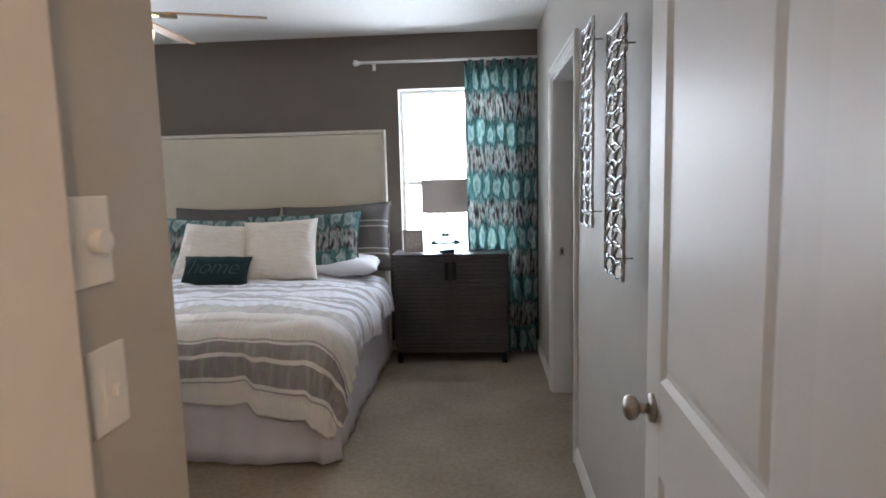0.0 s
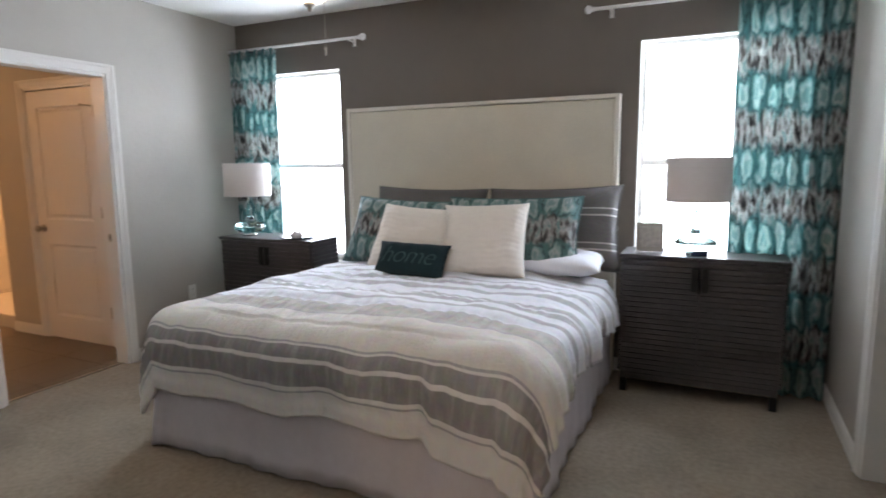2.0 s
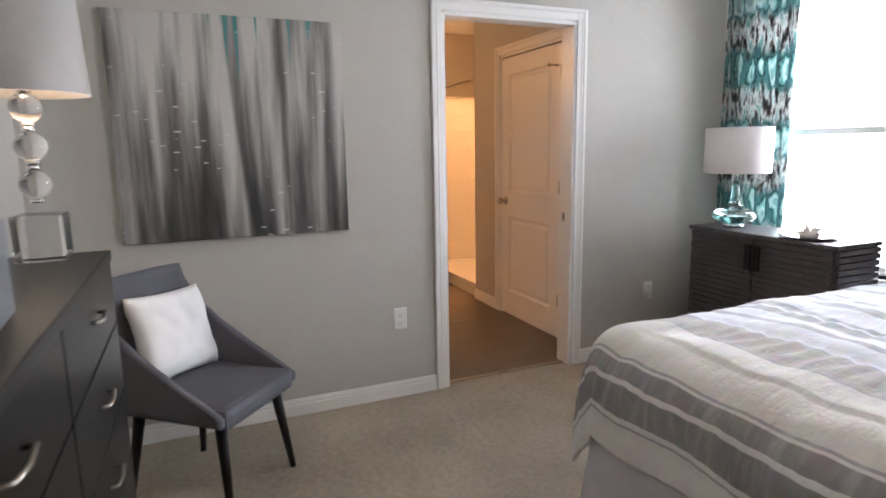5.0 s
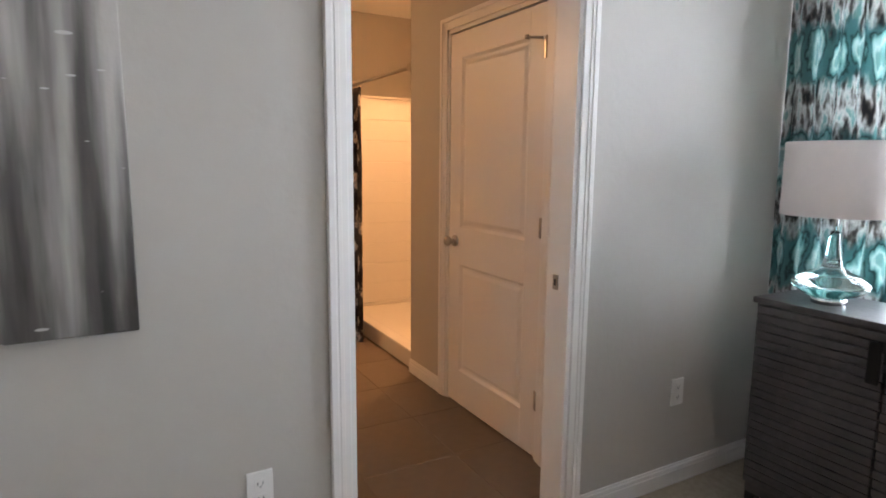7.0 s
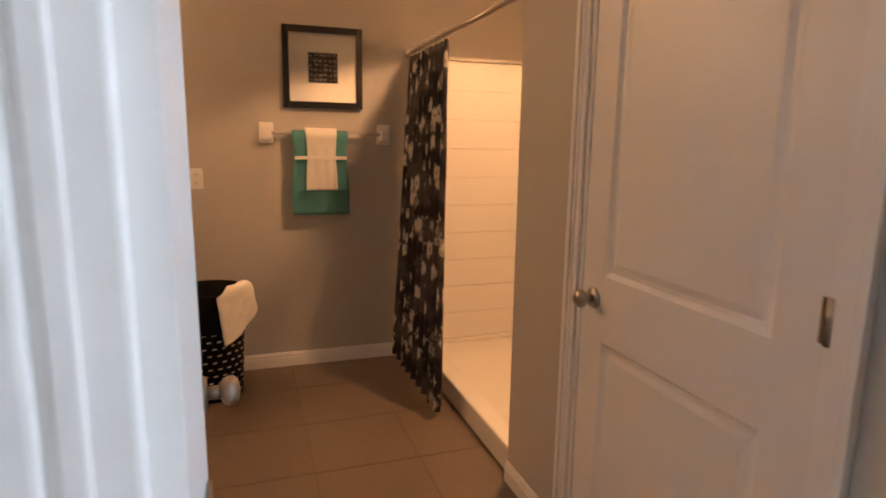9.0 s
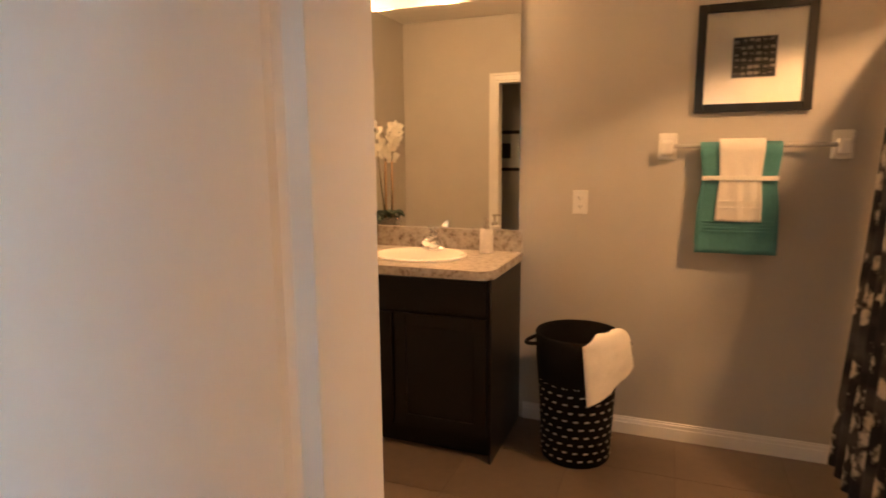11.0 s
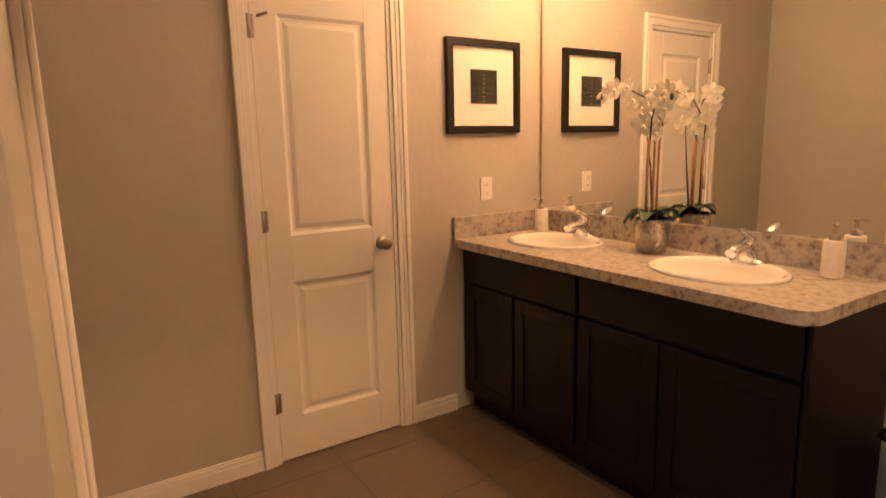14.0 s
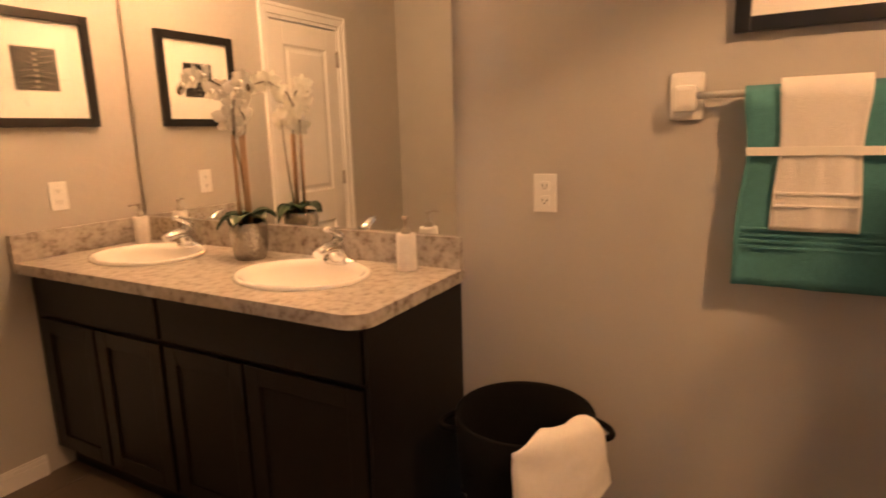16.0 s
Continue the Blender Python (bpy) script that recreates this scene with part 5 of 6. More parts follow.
# sunburst mirror on the south wall
sm = thing("sunburst_mirror", "round black-rimmed mirror with a burst of crystal blades", "mirror", pose(-2.50, YS, 1.86))
part("glass", lathe(bmesh.new(), [(0, 0.010), (0.145, 0.010), (0.145, 0.0)], seg=48), MIRROR, sm)
part("rim", lathe(bmesh.new(), [(0.142, 0.0), (0.160, 0.0), (0.160, 0.022), (0.150, 0.026), (0.142, 0.020)], seg=48), BLACK, sm)
for k in range(64):
    a = 2 * math.pi * k / 64
    rnd = random.Random(k)
    r0, r1 = 0.165, 0.26 + 0.16 * (k % 3) / 2 + rnd.uniform(0, 0.05)
    bm = bmesh.new()
    cyl(bm, (r0 * math.cos(a), r0 * math.sin(a), 0.012), (r1 * math.cos(a), r1 * math.sin(a), 0.014 + 0.04 * rnd.random()), 0.007, 0.009, 4)
    part("crystal_blade", bm, CHROME if k % 2 else CRYSTAL, sm)
    if k % 2 == 0:
        bm = bmesh.new()
        rr = r0 + 0.35 * (r1 - r0)
        lathe(bm, [(0, -0.012), (0.013, 0), (0, 0.012)], (rr * math.cos(a), rr * math.sin(a), 0.030), 6)
        part("bead", bm, CHROME, sm)
for o in sm.children:
    o.data.transform(Euler((radians(-90), 0, 0)).to_matrix().to_4x4())

# ---- bathroom: vanity ----
VY0, VY1, VX = YV + 0.003, 2.150, -6.656
van = thing("vanity_cabinet", "long espresso wood vanity cabinet with recessed-panel doors", "vanity", pose((XB + VX) / 2, (VY0 + VY1) / 2, 0))
vx, vy = (XB + VX) / 2, (VY0 + VY1) / 2
part("carcass", bx(XB + 0.004 - vx, VX - 0.02 - vx, VY0 - vy, VY1 - vy, 0.10, 0.735, 0.002), ESPRESSO, van)
part("front_rail", bx(VX - 0.04 - vx, VX - 0.02 - vx, VY0 - vy, VY1 - vy, 0.735, 0.857), ESPRESSO, van)
part("toe_kick", bx(XB + 0.01 - vx, VX - 0.075 - vx, VY0 - vy, VY1 - 0.01 - vy, 0, 0.10), ESPRESSO, van)
part("end_panel", bx(XB + 0.004 - vx, VX - vx, VY1 - vy, VY1 + 0.012 - vy, 0.0, 0.857, 0.002), ESPRESSO, van)
for a, b in ((VY0 + 0.05, 1.284), (1.306, VY1 - 0.012)):
    part("drawer_front", bx(VX - 0.02 - vx, VX - 0.002 - vx, a - vy, b - vy, 0.692, 0.846, 0.004), ESPRESSO, van)
for a, b in ((VY0 + 0.05, 0.902), (0.916, 1.284), (1.306, 1.674), (1.688, VY1 - 0.012)):
    x0, x1 = VX - 0.02 - vx, VX - 0.002 - vx
    a, b = a - vy, b - vy
    dr = part("door", bx(x0, x1 - 0.009, a + 0.002, b - 0.002, 0.122, 0.673), ESPRESSO, van)
    for q in ((a, a + 0.06, 0.12, 0.675), (b - 0.06, b, 0.12, 0.675), (a + 0.06, b - 0.06, 0.12, 0.18), (a + 0.06, b - 0.06, 0.615, 0.675)):
        part("door_rail", bx(x1 - 0.009, x1, *q, 0.003), ESPRESSO, dr)


def slab_with_holes(outer, holes, z0, z1):
    """A slab of the outline outer with oval holes through its top."""
    bm = bmesh.new()
    es = []
    for loop in [outer] + holes:
        vs = [bm.verts.new((x, y, z1)) for x, y in loop]
        es += [bm.edges.new((vs[i], vs[(i + 1) % len(vs)])) for i in range(len(vs))]
    bmesh.ops.triangle_fill(bm, edges=es, use_beauty=True)
    for f in bm.faces:
        if f.normal.z < 0:
            f.normal_flip()
    top, bot = [bm.verts.new((x, y, z1)) for x, y in outer], [bm.verts.new((x, y, z0)) for x, y in outer]
    n = len(outer)
    for i in range(n):
        bm.faces.new((bot[i], bot[(i + 1) % n], top[(i + 1) % n], top[i])).smooth = False
    bmesh.ops.remove_doubles(bm, verts=bm.verts[:], dist=0.0002)
    return bm


CZ = 0.900
SINKS = ((-6.930, 0.885), (-6.915, 1.712))
cx0, cx1, cy1, rr = XB + 0.002, -6.619, 2.173, 0.07
out = [(cx0, YV + 0.002), (cx1, YV + 0.002)] + [(cx1 - rr + rr * math.cos(a), cy1 - rr + rr * math.sin(a)) for a in np.linspace(0, math.pi / 2, 9)] + [(cx0, cy1)]
holes = [[(sx + 0.180 * math.cos(a), sy + 0.222 * math.sin(a)) for a in np.linspace(0, 2 * math.pi, 41)[:-1]] for sx, sy in SINKS]
ct = thing("countertop", "speckled grey laminate countertop with backsplash", "countertop", pose(0, 0, 0))
part("slab", slab_with_holes(out, holes, CZ - 0.041, CZ), GRANITE, ct)
part("backsplash", bx(XB + 0.002, XB + 0.021, YV + 0.022, cy1 - 0.004, CZ, 1.009, 0.002), GRANITE, ct)
part("side_splash", bx(XB + 0.002, cx1 + 0.004, YV + 0.002, YV + 0.021, CZ, 1.009, 0.002), GRANITE, ct)
for sx, sy in SINKS:
    s = thing("sink", "white oval drop-in porcelain sink", "sink", pose(sx, sy, CZ), "vanity sinks")
    bm = lathe(bmesh.new(), [(1.0, 0.0), (1.01, 0.006), (0.995, 0.013), (0.955, 0.014), (0.90, 0.008), (0.86, -0.012), (0.78, -0.06), (0.60, -0.10), (0.30, -0.125), (0.09, -0.13), (0.085, -0.136), (0, -0.136)], seg=56, sx=0.198, sy=0.242)
    part("basin", bm, PORCELAIN, s)
    bm = lathe(bmesh.new(), [(0, -0.126), (0.018, -0.126), (0.021, -0.1285)], seg=20)
    part("drain", bm, CHROME, s)
    f = thing("faucet", "chrome single-lever basin faucet", "faucet", pose(sx - 0.195, sy, CZ + 0.0005), "vanity faucets")
    part("base", lathe(bmesh.new(), [(0, 0), (1.0, 0), (1.0, 0.006), (0.93, 0.012), (0.72, 0.019), (0.45, 0.025), (0, 0.027)], seg=36, sx=0.029, sy=0.080), CHROME, f)
    bm = tube(bmesh.new(), [(0.0, 0, 0.008), (0.001, 0, 0.030), (0.004, 0, 0.055), (0.006, 0, 0.078), (0.004, 0, 0.092)], lambda t: 0.030 - 0.009 * t, 20)
    for vtx in bm.verts:
        vtx.co.y *= 1.55 - 4.0 * min(0.08, max(0.0, vtx.co.z))
    part("body", bm, CHROME, f)
    bm = tube(bmesh.new(), [(0.000, 0, 0.054), (0.030, 0, 0.062), (0.062, 0, 0.064), (0.094, 0, 0.058), (0.114, 0, 0.050)], lambda t: 0.023 - 0.007 * t, 16)
    for vtx in bm.verts:
        vtx.co.y *= 1.25
    part("spout", bm, CHROME, f)
    bm = tube(bmesh.new(), [(-0.010, 0, 0.090), (0.000, 0, 0.103), (0.020, 0, 0.117), (0.046, 0, 0.128), (0.062, 0, 0.131)], lambda t: 0.019 - 0.010 * t, 14)
    for vtx in bm.verts:
        vtx.co.y *= 1.35
    part("lever", bm, CHROME, f)
    part("lift_rod", lathe(bmesh.new(), [(0.0025, 0.01), (0.0025, 0.060), (0.006, 0.064), (0.005, 0.071), (0, 0.073)], (-0.024, 0, 0), 10), CHROME, f, "chrome drain lift rod")


def soap(m, label):
    b = thing("soap_dispenser", label, "soap dispenser", m, "soap dispensers")
    part("bottle", lathe(bmesh.new(), [(0, 0), (0.033, 0), (0.0345, 0.003), (0.033, 0.118), (0.030, 0.124), (0, 0.124)], seg=28), SOAPM, b)
    bm = lathe(bmesh.new(), [(0.017, 0.124), (0.017, 0.138), (0.007, 0.142), (0.006, 0.170), (0.012, 0.171), (0.012, 0.181), (0, 0.182)], seg=18)
    tube(bm, [(0, 0, 0.176), (0.030, 0, 0.177), (0.042, 0, 0.172)], 0.0045, 8)
    part("pump", bm, NICKEL, b, "nickel pump head")


soap(pose(-7.115, 1.999, CZ + 0.0005, 0, 0, 30), "white ceramic soap dispenser beside the wall")
soap(pose(-7.090, 0.625, CZ + 0.0005, 0, 0, -20), "white ceramic soap dispenser in the corner")

mir = thing("vanity_mirror", "large frameless wall mirror above the vanity", "mirror", pose(XB, 1.4, 1.014))
part("mirror_glass", bx(0.002, 0.008, YV + 0.02 - 1.4, 2.151 - 1.4, -0.002, 1.140, 0.0015), MIRROR, mir)
part("edge_channel", bx(0.002, 0.012, YV + 0.008 - 1.4, YV + 0.020 - 1.4, -0.002, 1.140, 0.001), NICKEL, mir)
for y in (0.9, 1.9):
    part("clip", bx(0.008, 0.011, y - 1.4 - 0.012, y - 1.4 + 0.012, -0.004, 0.008, 0.001), CHROME, mir)
vl = thing("vanity_light", "nickel vanity light bar with three lit frosted shades", "wall light", pose(XB, 1.33, 2.33))
part("back_bar", bx(0, 0.022, -0.45, 0.45, 0.02, 0.10, 0.004), NICKEL, vl)
for y in (-0.38, 0.0, 0.38):
    bm = bmesh.new()
    tube(bm, [(0.02, y, 0.06), (0.09, y, 0.065), (0.13, y, 0.05), (0.13, y, 0.03)], 0.008, 8)
    part("arm", bm, NICKEL, vl)
    sh = part("shade", lathe(bmesh.new(), [(0.02, 0.035), (0.035, 0.02), (0.05, -0.04), (0.06, -0.085), (0.057, -0.085), (0.047, -0.04), (0.032, 0.017), (0.02, 0.032)], (0.13, y, 0), 28), BULBGLOW, vl, "lit frosted glass shade")
    sh.visible_shadow = False

# orchid in a silver pot
orc = thing("orchid", "white orchid with dark leaves in a hammered silver pot", "plant", pose(-7.047, 1.337, CZ + 0.0005) @ Matrix.Diagonal((1.06, 1.12, 1.25, 1)))
bm = lathe(bmesh.new(), [(0, 0), (0.050, 0), (0.054, 0.004)] + [(0.0555 + 0.010 * math.sin(math.pi * 0.55 * q / 12), 0.008 + 0.0087 * q) for q in range(13)] + [(0.0625, 0.115), (0.0595, 0.115), (0.058, 0.10), (0, 0.10)], seg=72)
for vtx in bm.verts:
    if vtx.co.xy.length > 0.05 and vtx.co.z > 0.01:
        k = 1 + 0.035 * noise.noise(vtx.co * 95)
        vtx.co.x *= k; vtx.co.y *= k
HAMMER = mat("hammered silver glaze", (0.40, 0.385, 0.365), 0.14, 1.0, vary=0.3, scale=40, bump=1.0, bscale=65)
part("pot", bm, HAMMER, orc, "hammered silver pot")
for k, (a, ln, dr) in enumerate(((0.3, 0.12, 0.04), (1.5, 0.11, 0.03), (2.4, 0.12, 0.02), (3.5, 0.12, 0.06), (4.6, 0.135, 0.05), (5.5, 0.13, 0.05))):
    def leaf(u, v, a=a, ln=ln, dr=dr):
        r = u * ln * 0.80
        w = 0.038 * math.sin(math.pi * min(1, u * 0.95 + 0.05)) ** 0.7 * (v - 0.5) * 2
        z = 0.108 + 0.11 * u - (dr + 0.075) * u * u + 0.012 * abs(v - 0.5) * 2
        return (r * math.cos(a) - w * math.sin(a), r * math.sin(a) + w * math.cos(a), z)
    part("leaf", sheet(12, 4, leaf, thick=0.002), LEAF, orc)
spikes = [[(0.0, 0.02, 0.10), (0.005, 0.02, 0.30), (0.0, 0.03, 0.42), (0.01, -0.03, 0.50), (0.015, -0.13, 0.545), (0.015, -0.21, 0.535)],
          [(0.01, -0.02, 0.10), (0.01, -0.02, 0.30), (0.01, -0.01, 0.44), (0.01, 0.01, 0.50), (0.01, 0.045, 0.515)],
          [(-0.015, -0.01, 0.10), (-0.02, -0.03, 0.28), (-0.01, -0.05, 0.42)]]
for sp in spikes:
    part("stem", tube(bmesh.new(), sp, lambda t: 0.0045 - 0.0025 * t, 7), STEM, orc)
    part("stake", tube(bmesh.new(), [(sp[0][0] + 0.006, sp[0][1], 0.09), (sp[0][0] + 0.006, sp[0][1] + 0.004, 0.37)], 0.0048, 6), BRASSWOOD, orc)


def blossom(at, face, size, seed):
    bm = bmesh.new()
    rnd = random.Random(seed)
    for k in range(5):
        a = 2 * math.pi * k / 5 + rnd.uniform(-0.1, 0.1) + math.pi / 2
        big = 1.25 if k in (1, 4) else 0.95
        n = 5
        g = []
        for i in range(n + 1):
            u = i / n
            row = []
            for j in range(5):
                v = j / 4 - 0.5
                w = size * 0.78 * big * math.sin(math.pi * min(1, 0.12 + u * 0.86)) ** 0.8 * v
                r = size * big * (0.12 + 0.9 * u)
                row.append(bm.verts.new((r * math.cos(a) - w * math.sin(a), r * math.sin(a) + w * math.cos(a), 0.25 * size * u * u - 0.5 * abs(v) * size * 0.3)))
            g.append(row)
        for i in range(n):
            for j in range(4):
                bm.faces.new((g[i][j], g[i + 1][j], g[i + 1][j + 1], g[i][j + 1])).smooth = True
    lathe(bm, [(0, 0), (size * 0.22, size * 0.05), (size * 0.18, size * 0.30), (0, size * 0.42)], (0, -size * 0.12, 0), 9)
    m = Matrix.Translation(at) @ Vector(face).to_track_quat("Z", "Y").to_matrix().to_4x4() @ Euler((0, 0, rnd.uniform(-0.4, 0.4))).to_matrix().to_4x4()
    bmesh.ops.transform(bm, matrix=m, verts=bm.verts[:])
    part("blossom", bm, PETAL, orc)


for k, (x, y, z) in enumerate(((0.0, 0.03, 0.425), (0.04, 0.0, 0.455), (0.03, -0.05, 0.50), (0.06, -0.10, 0.545), (0.07, -0.16, 0.54), (0.055, -0.215, 0.525),
                               (0.045, 0.03, 0.50), (0.04, 0.065, 0.52), (0.035, 0.085, 0.50), (0.05, 0.03, 0.39), (-0.01, -0.05, 0.42), (0.03, 0.055, 0.465), (0.05, -0.03, 0.415), (0.06, -0.075, 0.50))):
    rnd = random.Random(40 + k)
    blossom((x * 0.35 - 0.005, min(y, 0.055) - 0.012, z), (1.0, rnd.uniform(-0.5, 0.7), rnd.uniform(-0.1, 0.4)), 0.034 + 0.007 * rnd.random(), k)
for k, (x, y, z) in enumerate(((0.015, -0.240, 0.52), (0.015, -0.255, 0.505), (0.012, 0.07, 0.50))):
    part("bud", lathe(bmesh.new(), [(0, -0.012), (0.008, -0.003), (0.006, 0.008), (0, 0.014)], (x, y, z), 10), STEM, orc)


# ---- framed prints ----
def framed(m, size, label, seed, group=""):
    """A square print in a black frame: x across, y out of the wall, z up, about its centre."""
    f = thing("framed_print", label, "picture", m, group)
    h = size / 2
    for q in ((-h, -h + 0.036, -h, h), (h - 0.036, h, -h, h), (-h + 0.036, h - 0.036, -h, -h + 0.036), (-h + 0.036, h - 0.036, h - 0.036, h)):
        part("frame_rail", bx(q[0], q[1], 0.0, 0.026, q[2], q[3], 0.003), BLACK, f)
    part("mat_board", bx(-h + 0.036, h - 0.036, 0.004, 0.010, -h + 0.036, h - 0.036), MATBOARD, f)
    r = 0.083 * size / 0.46
    part("print_edge", bx(-r - 0.004, r + 0.004, 0.010, 0.0108, -r - 0.004, r + 0.004), mat("grey bevel", (0.45, 0.43, 0.40), 0.7, vary=0), f)
    pr = part("print", bx(-r, r, 0.0108, 0.0116, -r, r), BLACK, f)
    bm = bmesh.new()
    rnd = random.Random(seed)
    if seed == 1:
        for k in range(7):
            for s in (-1, 1):
                z = -r * 0.85 + k * r * 0.28
                for d in (0.2, 0.45, 0.7):
                    tube(bm, [(s * r * 0.14, 0.0118, z), (s * r * (0.14 + d), 0.0118, z + r * 0.22 * (1 if k > 3 else -1) * d)], 0.0008, 4)
            box(bm, -r * 0.09, r * 0.09, 0.0116, 0.0121, -r * 0.9 + k * r * 0.26, -r * 0.9 + k * r * 0.26 + r * 0.12)
    else:
        for i in range(6):
            for j in range(6):
                cx, cz = -r + (i + 0.5) * r / 3 + rnd.uniform(-0.004, 0.004), -r + (j + 0.5) * r / 3 + rnd.uniform(-0.004, 0.004)
                w = r * rnd.uniform(0.05, 0.13)
                box(bm, cx - w, cx + w, 0.0116, 0.0121, cz - w * 0.7, cz + w * 0.7)
    part("pattern", bm, mat("grey relief print", (0.24, 0.22, 0.20), 0.6, vary=0.2), pr)
    gl = part("glazing", bx(-h + 0.036, h - 0.036, 0.016, 0.018, -h + 0.036, h - 0.036), GLASS, f)
    gl.visible_shadow = False
    return f


framed(pose(-6.811, YV, 1.638, 0, 0, 0), 0.446, "dark relief print in a wide mat and black frame", 1)
framed(pose(XB, 3.174, 1.800, 0, 0, -90), 0.458, "dark speckled print in a wide mat and black frame", 2)
framed(pose(XWB, 1.20, 1.44, 0, 0, 90), 0.42, "black framed print on the walk-in closet wall", 1, "closet prints")
framed(pose(XWB, 1.78, 1.44, 0, 0, 90), 0.42, "black framed print on the walk-in closet wall", 1, "closet prints")

# ---- towel bar and towels ----
tb = thing("towel_bar", "towel bar with white ceramic posts and a clear rod", "towel bar", pose(XB, 3.187, 1.425))
for y in (-0.343, 0.343):
    bm = bx(0, 0.018, y - 0.042, y + 0.042, -0.062, 0.062, 0.012)
    post = part("post", bm, PORCELAIN, tb, "white ceramic post")
    part("boss", bx(0.016, 0.062, y - 0.028, y + 0.028, -0.040, 0.028, 0.014), PORCELAIN, post)
bm = bmesh.new()
cyl(bm, (0.045, -0.34, 0), (0.045, 0.34, 0), 0.0095, seg=14)
part("rod", bm, mat("frosted clear rod", (0.72, 0.69, 0.64), 0.2, vary=0, transmission_weight=0.4), tb, "clear acrylic rod")


def folded(y0, y1, back, front, gap, seed, waist=None):
    """A towel hung over the bar: down behind, over, and down in front."""
    w = y1 - y0

    def fn(u, v):
        y = y0 + w * u
        s = v * (back + front)
        z = s - back if s < back else back - s
        top = 0.012 * math.cos(min(1, abs(s - back) / 0.03) * math.pi / 2)
        x = 0.045 + gap * (1 if s > back else -1) * min(1, abs(s - back) / 0.02)
        dn = max(0, -z) / max(back, front)
        if waist:
            k = math.exp(-((-z - waist) / 0.10) ** 2)
            y += (y0 + w / 2 - y) * 0.10 * k
        x += 0.006 * noise.noise((u * 6 + seed, s * 5, 1)) * min(1, dn * 3) + 0.004 * math.sin(u * 9 + seed) * dn
        return (x, y, z + top)
    return sheet(18, 40, fn, thick=0.008)


tt = thing("bath_towel", "folded teal terry towel hung over the bar", "towel", pose(XB, 3.143, 1.425))
part("cloth", folded(-0.165, 0.165, 0.44, 0.475, 0.020, 3, 0.14), TOWELTEAL, tt)
for z in (-0.330, -0.345, -0.360, -0.375):
    part("band", bx(0.070, 0.0785, -0.152, 0.152, z - 0.0035, z + 0.0035, 0.001), TOWELTEAL, tt, "woven dobby band")
th = thing("hand_towel", "white terry hand towel folded over the teal towel", "towel", pose(XB, 3.147, 1.440))
part("cloth", folded(-0.092, 0.092, 0.20, 0.345, 0.032, 9, 0.14), TOWELWHITE, th)
for z in (-0.255, -0.285):
    part("hem_line", bx(0.084, 0.0900, -0.086, 0.086, z - 0.003, z + 0.003, 0.001), TOWELWHITE, th)
rb = thing("ribbon", "cream ribbon tied round the folded towels", "ribbon", pose(XB, 3.143, 1.285))
part("band", bx(0.088, 0.0915, -0.150, 0.150, -0.010, 0.010, 0.001), MATBOARD, rb)

# ---- laundry basket ----
HX, HY = -6.900, 2.503
hb = thing("laundry_basket", "tall black woven laundry basket with white dashes", "basket", pose(HX, HY, 0))
part("body", lathe(bmesh.new(), [(0, 0.004), (0.150, 0.0), (0.156, 0.006), (0.172, 0.30), (0.186, 0.46), (0.192, 0.590), (0.188, 0.597), (0.184, 0.590), (0.178, 0.46), (0.158, 0.02), (0, 0.02)], seg=48), BASKET, hb)
bm = bmesh.new()
for r_ in range(10):
    z = 0.04 + r_ * 0.038
    rad = 0.1575 + 0.0155 * (z / 0.30)
    for k in range(22):
        a = 2 * math.pi * (k + 0.5 * (r_ % 2)) / 22
        c, s = math.cos(a), math.sin(a)
        t = Vector((-s, c, 0))
        p = Vector((rad * c, rad * s, z))
        vs = [bm.verts.new(p + t * dx + Vector((c * 0.0015, s * 0.0015, dz))) for dx, dz in ((-0.011, -0.005), (0.011, -0.003), (0.011, 0.005), (-0.011, 0.003))]
        bm.faces.new(vs)
dash = part("dash_weave", bm, mat("off-white woven straw", (0.42, 0.39, 0.35), 0.8, vary=0.2, scale=30), hb, "white woven dashes")
dash["kind"] = "stuff"
for s in (-1, 1):
    a0 = radians(108) if s > 0 else radians(288)
    pts = []
    for q in range(11):
        d = (q / 10 - 0.5) * 0.62
        bulge = 0.045 * math.cos((q / 10 - 0.5) * math.pi)
        pts.append(((0.190 + bulge) * math.cos(a0 + d), (0.190 + bulge) * math.sin(a0 + d), 0.555 - 0.012 * math.cos((q / 10 - 0.5) * math.pi)))
    part("handle", tube(bmesh.new(), pts, 0.009, 8), BASKET, hb)
cl2 = thing("folded_cloth", "white folded towel draped over the basket rim", "towel", pose(HX, HY, 0.590))


def rimcloth(u, v):
    a = radians(46) + (u - 0.5) * 1.15
    s = 0.05 + (1 - u) * 0.13 + v * 0.26
    if s < 0.12:
        r, z = 0.165 - (0.12 - s) * 0.15, -(0.12 - s) * 0.9
    elif s < 0.17:
        q = (s - 0.12) / 0.05 * math.pi
        r, z = 0.190 - 0.026 * math.cos(q), 0.024 * math.sin(q)
    else:
        r, z = 0.218 + (s - 0.17) * 0.10, -(s - 0.17) * 0.95
    a += 0.30 * max(0, s - 0.17)
    r += 0.010 * noise.noise((u * 4, v * 5, 2)) + 0.012 * max(0, s - 0.15) * math.sin(u * 7 + 1) * 4
    return (r * math.cos(a), r * math.sin(a), z + 0.01)


part("cloth", sheet(16, 34, rimcloth, thick=0.014), TOWELWHITE, cl2)

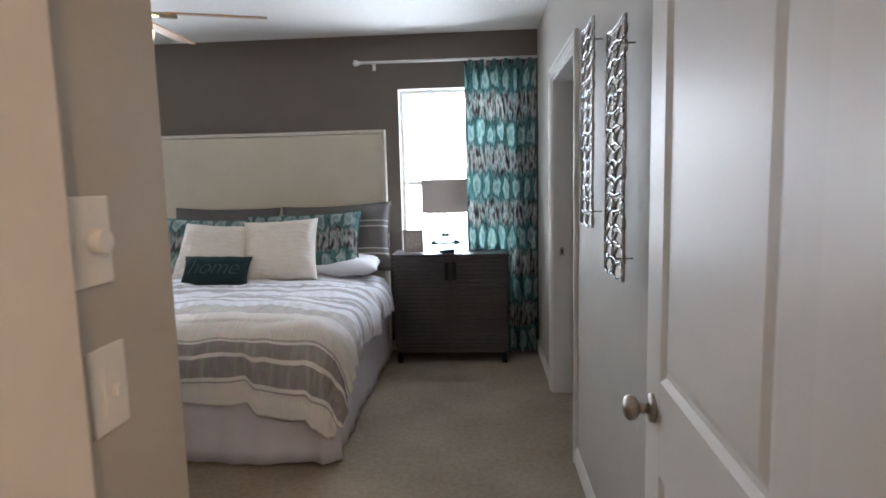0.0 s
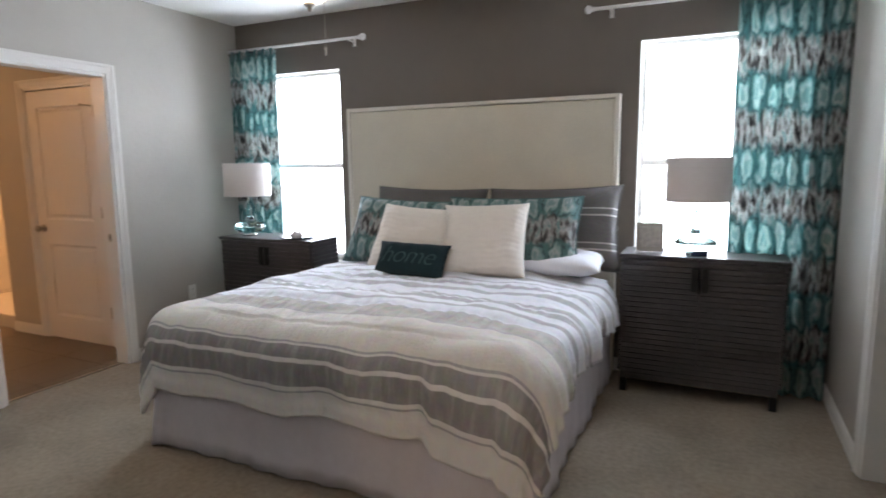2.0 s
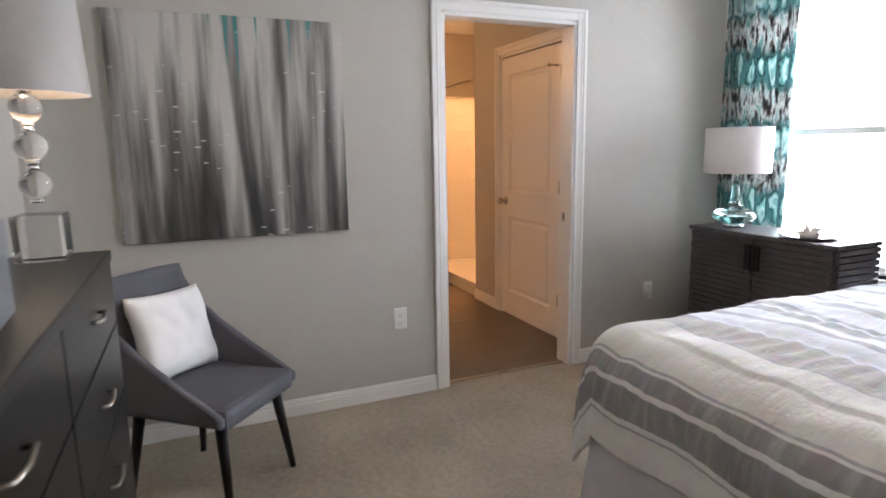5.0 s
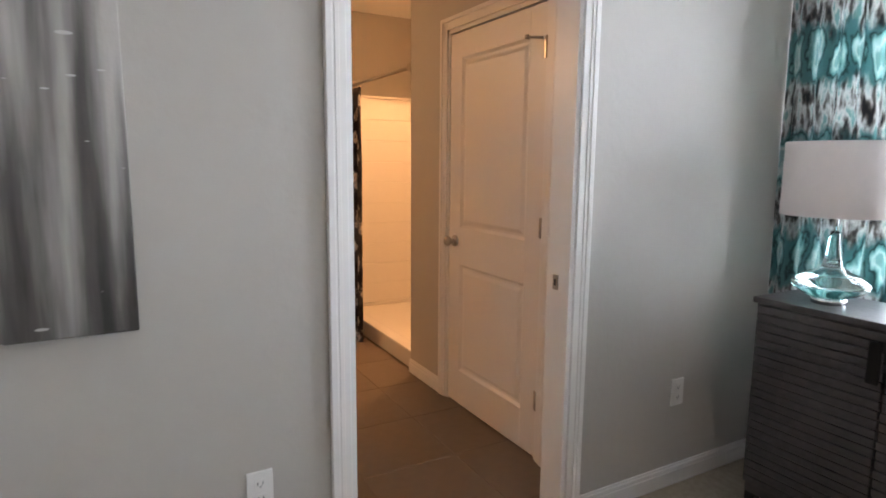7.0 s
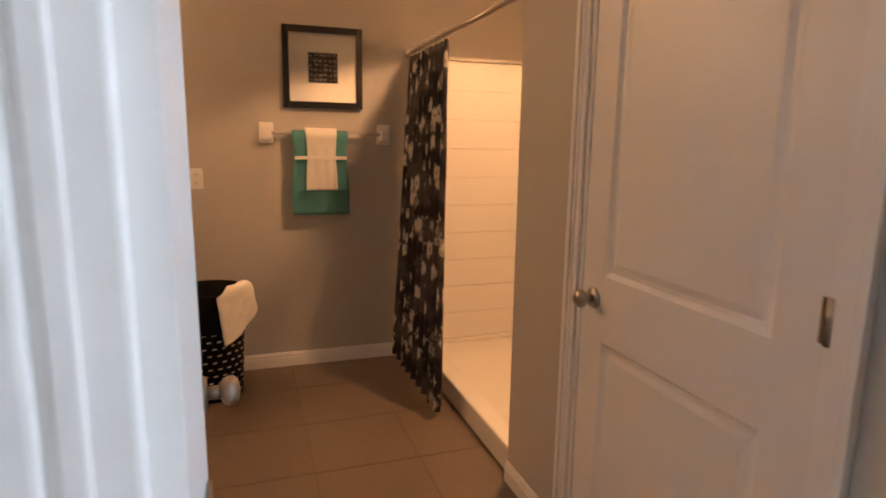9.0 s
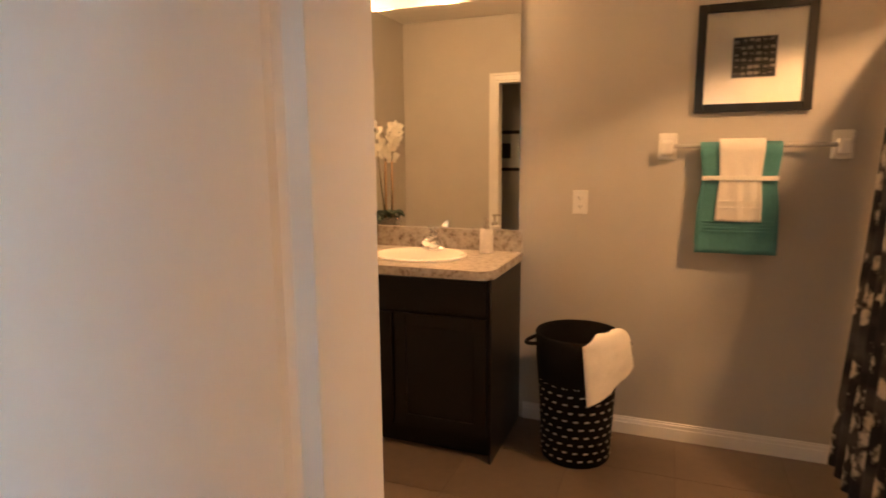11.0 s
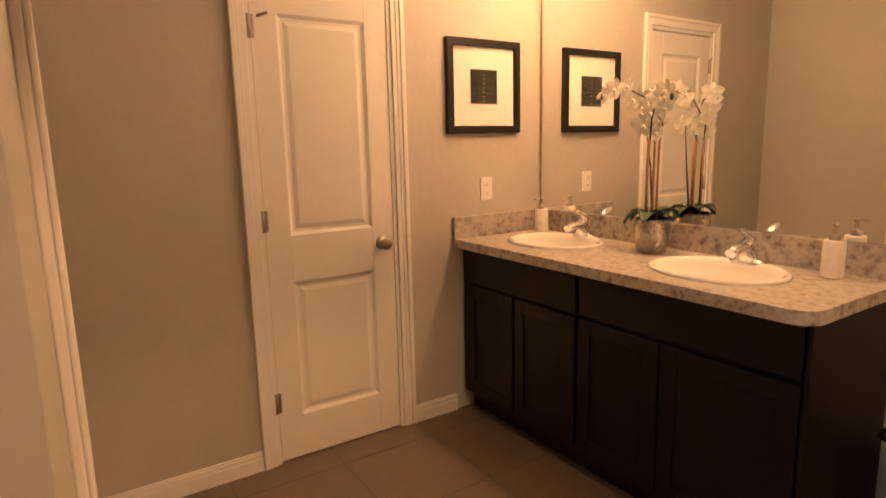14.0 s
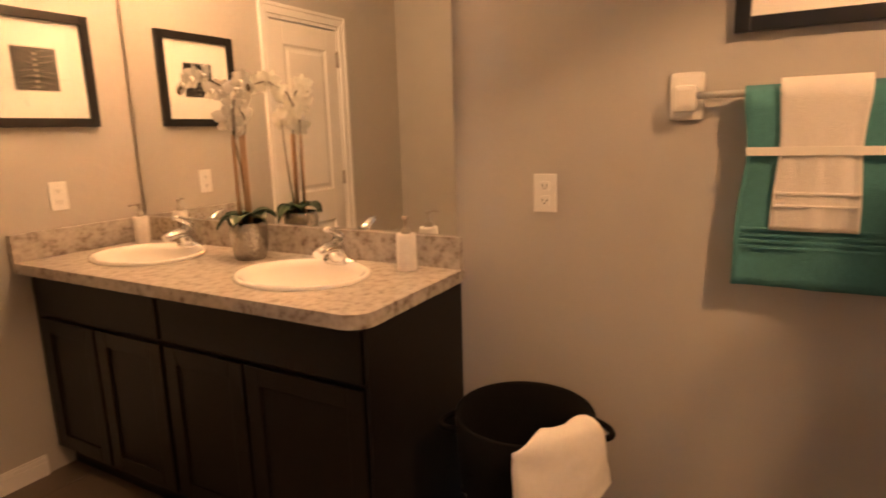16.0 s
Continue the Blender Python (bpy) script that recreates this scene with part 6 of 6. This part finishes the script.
# ---- shower ----
SX0, SX1, SY0, SY1 = XB, -5.631, 3.715, 4.75
sb = thing("shower_tray", "white fibreglass shower base with a low curb", "shower", pose((SX0 + SX1) / 2, SY0, 0))
sw = (SX1 - SX0) / 2
part("curb", bx(-sw + 0.002, sw - 0.002, 0.0, 0.095, 0, 0.125, 0.012), ACRYLIC, sb)
part("pan", bx(-sw + 0.002, sw - 0.002, 0.095, SY1 - SY0 - 0.002, 0, 0.055, 0.008), ACRYLIC, sb)
ss = thing("shower_surround", "white moulded shower wall panels with tile-like bands", "shower wall", pose(SX0, SY0, 0.055))
for nm, ax in (("west", 0), ("north", 1), ("east", 2)):
    n, z0, zt = 10, 0.03, 1.83
    st = (zt - z0) / n
    for k in range(n):
        za, zb = z0 + k * st + 0.002, z0 + (k + 1) * st - 0.002
        q = ((0.004, 0.022, 0.10, 1.01) if ax == 0 else (0.022, 2 * sw - 0.022, 1.01, 1.03) if ax == 1 else (2 * sw - 0.022, 2 * sw - 0.004, 0.13, 1.01))
        part("panel_band", bx(*q, za, zb, 0.003), ACRYLIC, ss)
    q = ((0.004, 0.017, 0.09, 1.01) if ax == 0 else (0.017, 2 * sw - 0.017, 1.015, 1.03) if ax == 1 else (2 * sw - 0.017, 2 * sw - 0.004, 0.12, 1.015))
    part("panel_backing", bx(*q, 0.0, zt), ACRYLIC, ss)
    q = ((0.004, 0.034, 0.08, 1.0) if ax == 0 else (0.034, 2 * sw - 0.034, 1.0, 1.03) if ax == 1 else (2 * sw - 0.034, 2 * sw - 0.004, 0.11, 1.0))
    part("top_moulding", bx(*q, zt, zt + 0.022, 0.006), ACRYLIC, ss)
    part("lower_ledge", bx(*q, 0.0, 0.03, 0.008), ACRYLIC, ss)
sr = thing("shower_rod", "bronze tension shower curtain rod", "curtain rod", pose((SX0 + SX1) / 2, SY0 - 0.022, 1.912))
bm = bmesh.new()
cyl(bm, (-sw + 0.002, 0, 0), (sw - 0.002, 0, 0), 0.0125, seg=14)
part("rod", bm, NICKEL, sr)
for s in (-1, 1):
    bm = bmesh.new()
    cyl(bm, (s * (sw - 0.022), 0, 0), (s * (sw - 0.001), 0, 0), 0.018, 0.026, 16)
    part("end_cap", bm, NICKEL, sr)
sc, w, h = drape("shower_curtain", "gathered black and white floral shower curtain", -7.165, -6.45, SY0 - 0.022, 0.05, 1.885, FLORAL, 9, 0.030, 2.2, flare=0.34, tilt=0.10, cat="curtain")
for k in range(7):
    bm = bmesh.new()
    x = -w / 2 + w * (k + 0.5) / 7
    tube(bm, [(x, 0.024 * math.cos(q), h + 0.030 + 0.026 * math.sin(q)) for q in np.linspace(0.1, 6.0, 12)], 0.0022, 5)
    part("ring", bm, CHROME, sc, "chrome curtain ring")
rl = thing("recessed_light", "lit recessed downlight in the shower ceiling", "ceiling light", pose(-5.95, 4.04, CEIL))
part("trim_ring", lathe(bmesh.new(), [(0.062, -0.001), (0.088, -0.001), (0.085, -0.006), (0.064, -0.008), (0.062, -0.001)], seg=36), TRIM, rl)
part("lens", lathe(bmesh.new(), [(0, -0.003), (0.062, -0.003)], seg=36), BULBGLOW, rl, "lit lens").visible_shadow = False
# ---- bathroom floor tiles ----
TS = 0.457
floor_b = bpy.data.objects["floor_bathroom"]
tm = {}
for i in range(-1, 9):
    for j in range(-1, 11):
        xa, xb = -3.955 - TS * (i + 1) - 0.13, -3.955 - TS * i - 0.13
        ya, yb = 3.40 + TS * (j - 7), 3.40 + TS * (j - 6)
        xa, xb, ya, yb = max(xa, XB), min(xb, -3.955), max(ya, YV - 0.1), min(yb, 4.75)
        if xb - xa < 0.02 or yb - ya < 0.02:
            continue
        key = (round(xb - xa, 3), round(yb - ya, 3))
        if key not in tm:
            hx, hy = key[0] / 2 - 0.0014, key[1] / 2 - 0.0014
            tm[key] = mesh_of("tile", bx(-hx, hx, -hy, hy, -0.006, 0.0, 0.0007), TILE)
        o = new("tile", tm[key])
        o.location = ((xa + xb) / 2, (ya + yb) / 2, 0)
        o.parent = floor_b
structure("threshold", bx(-3.962, -3.942, BD[0] + 0.012, BD[1] - 0.012, -0.004, 0.008, 0.003), NICKEL, "metal strip between carpet and tile")
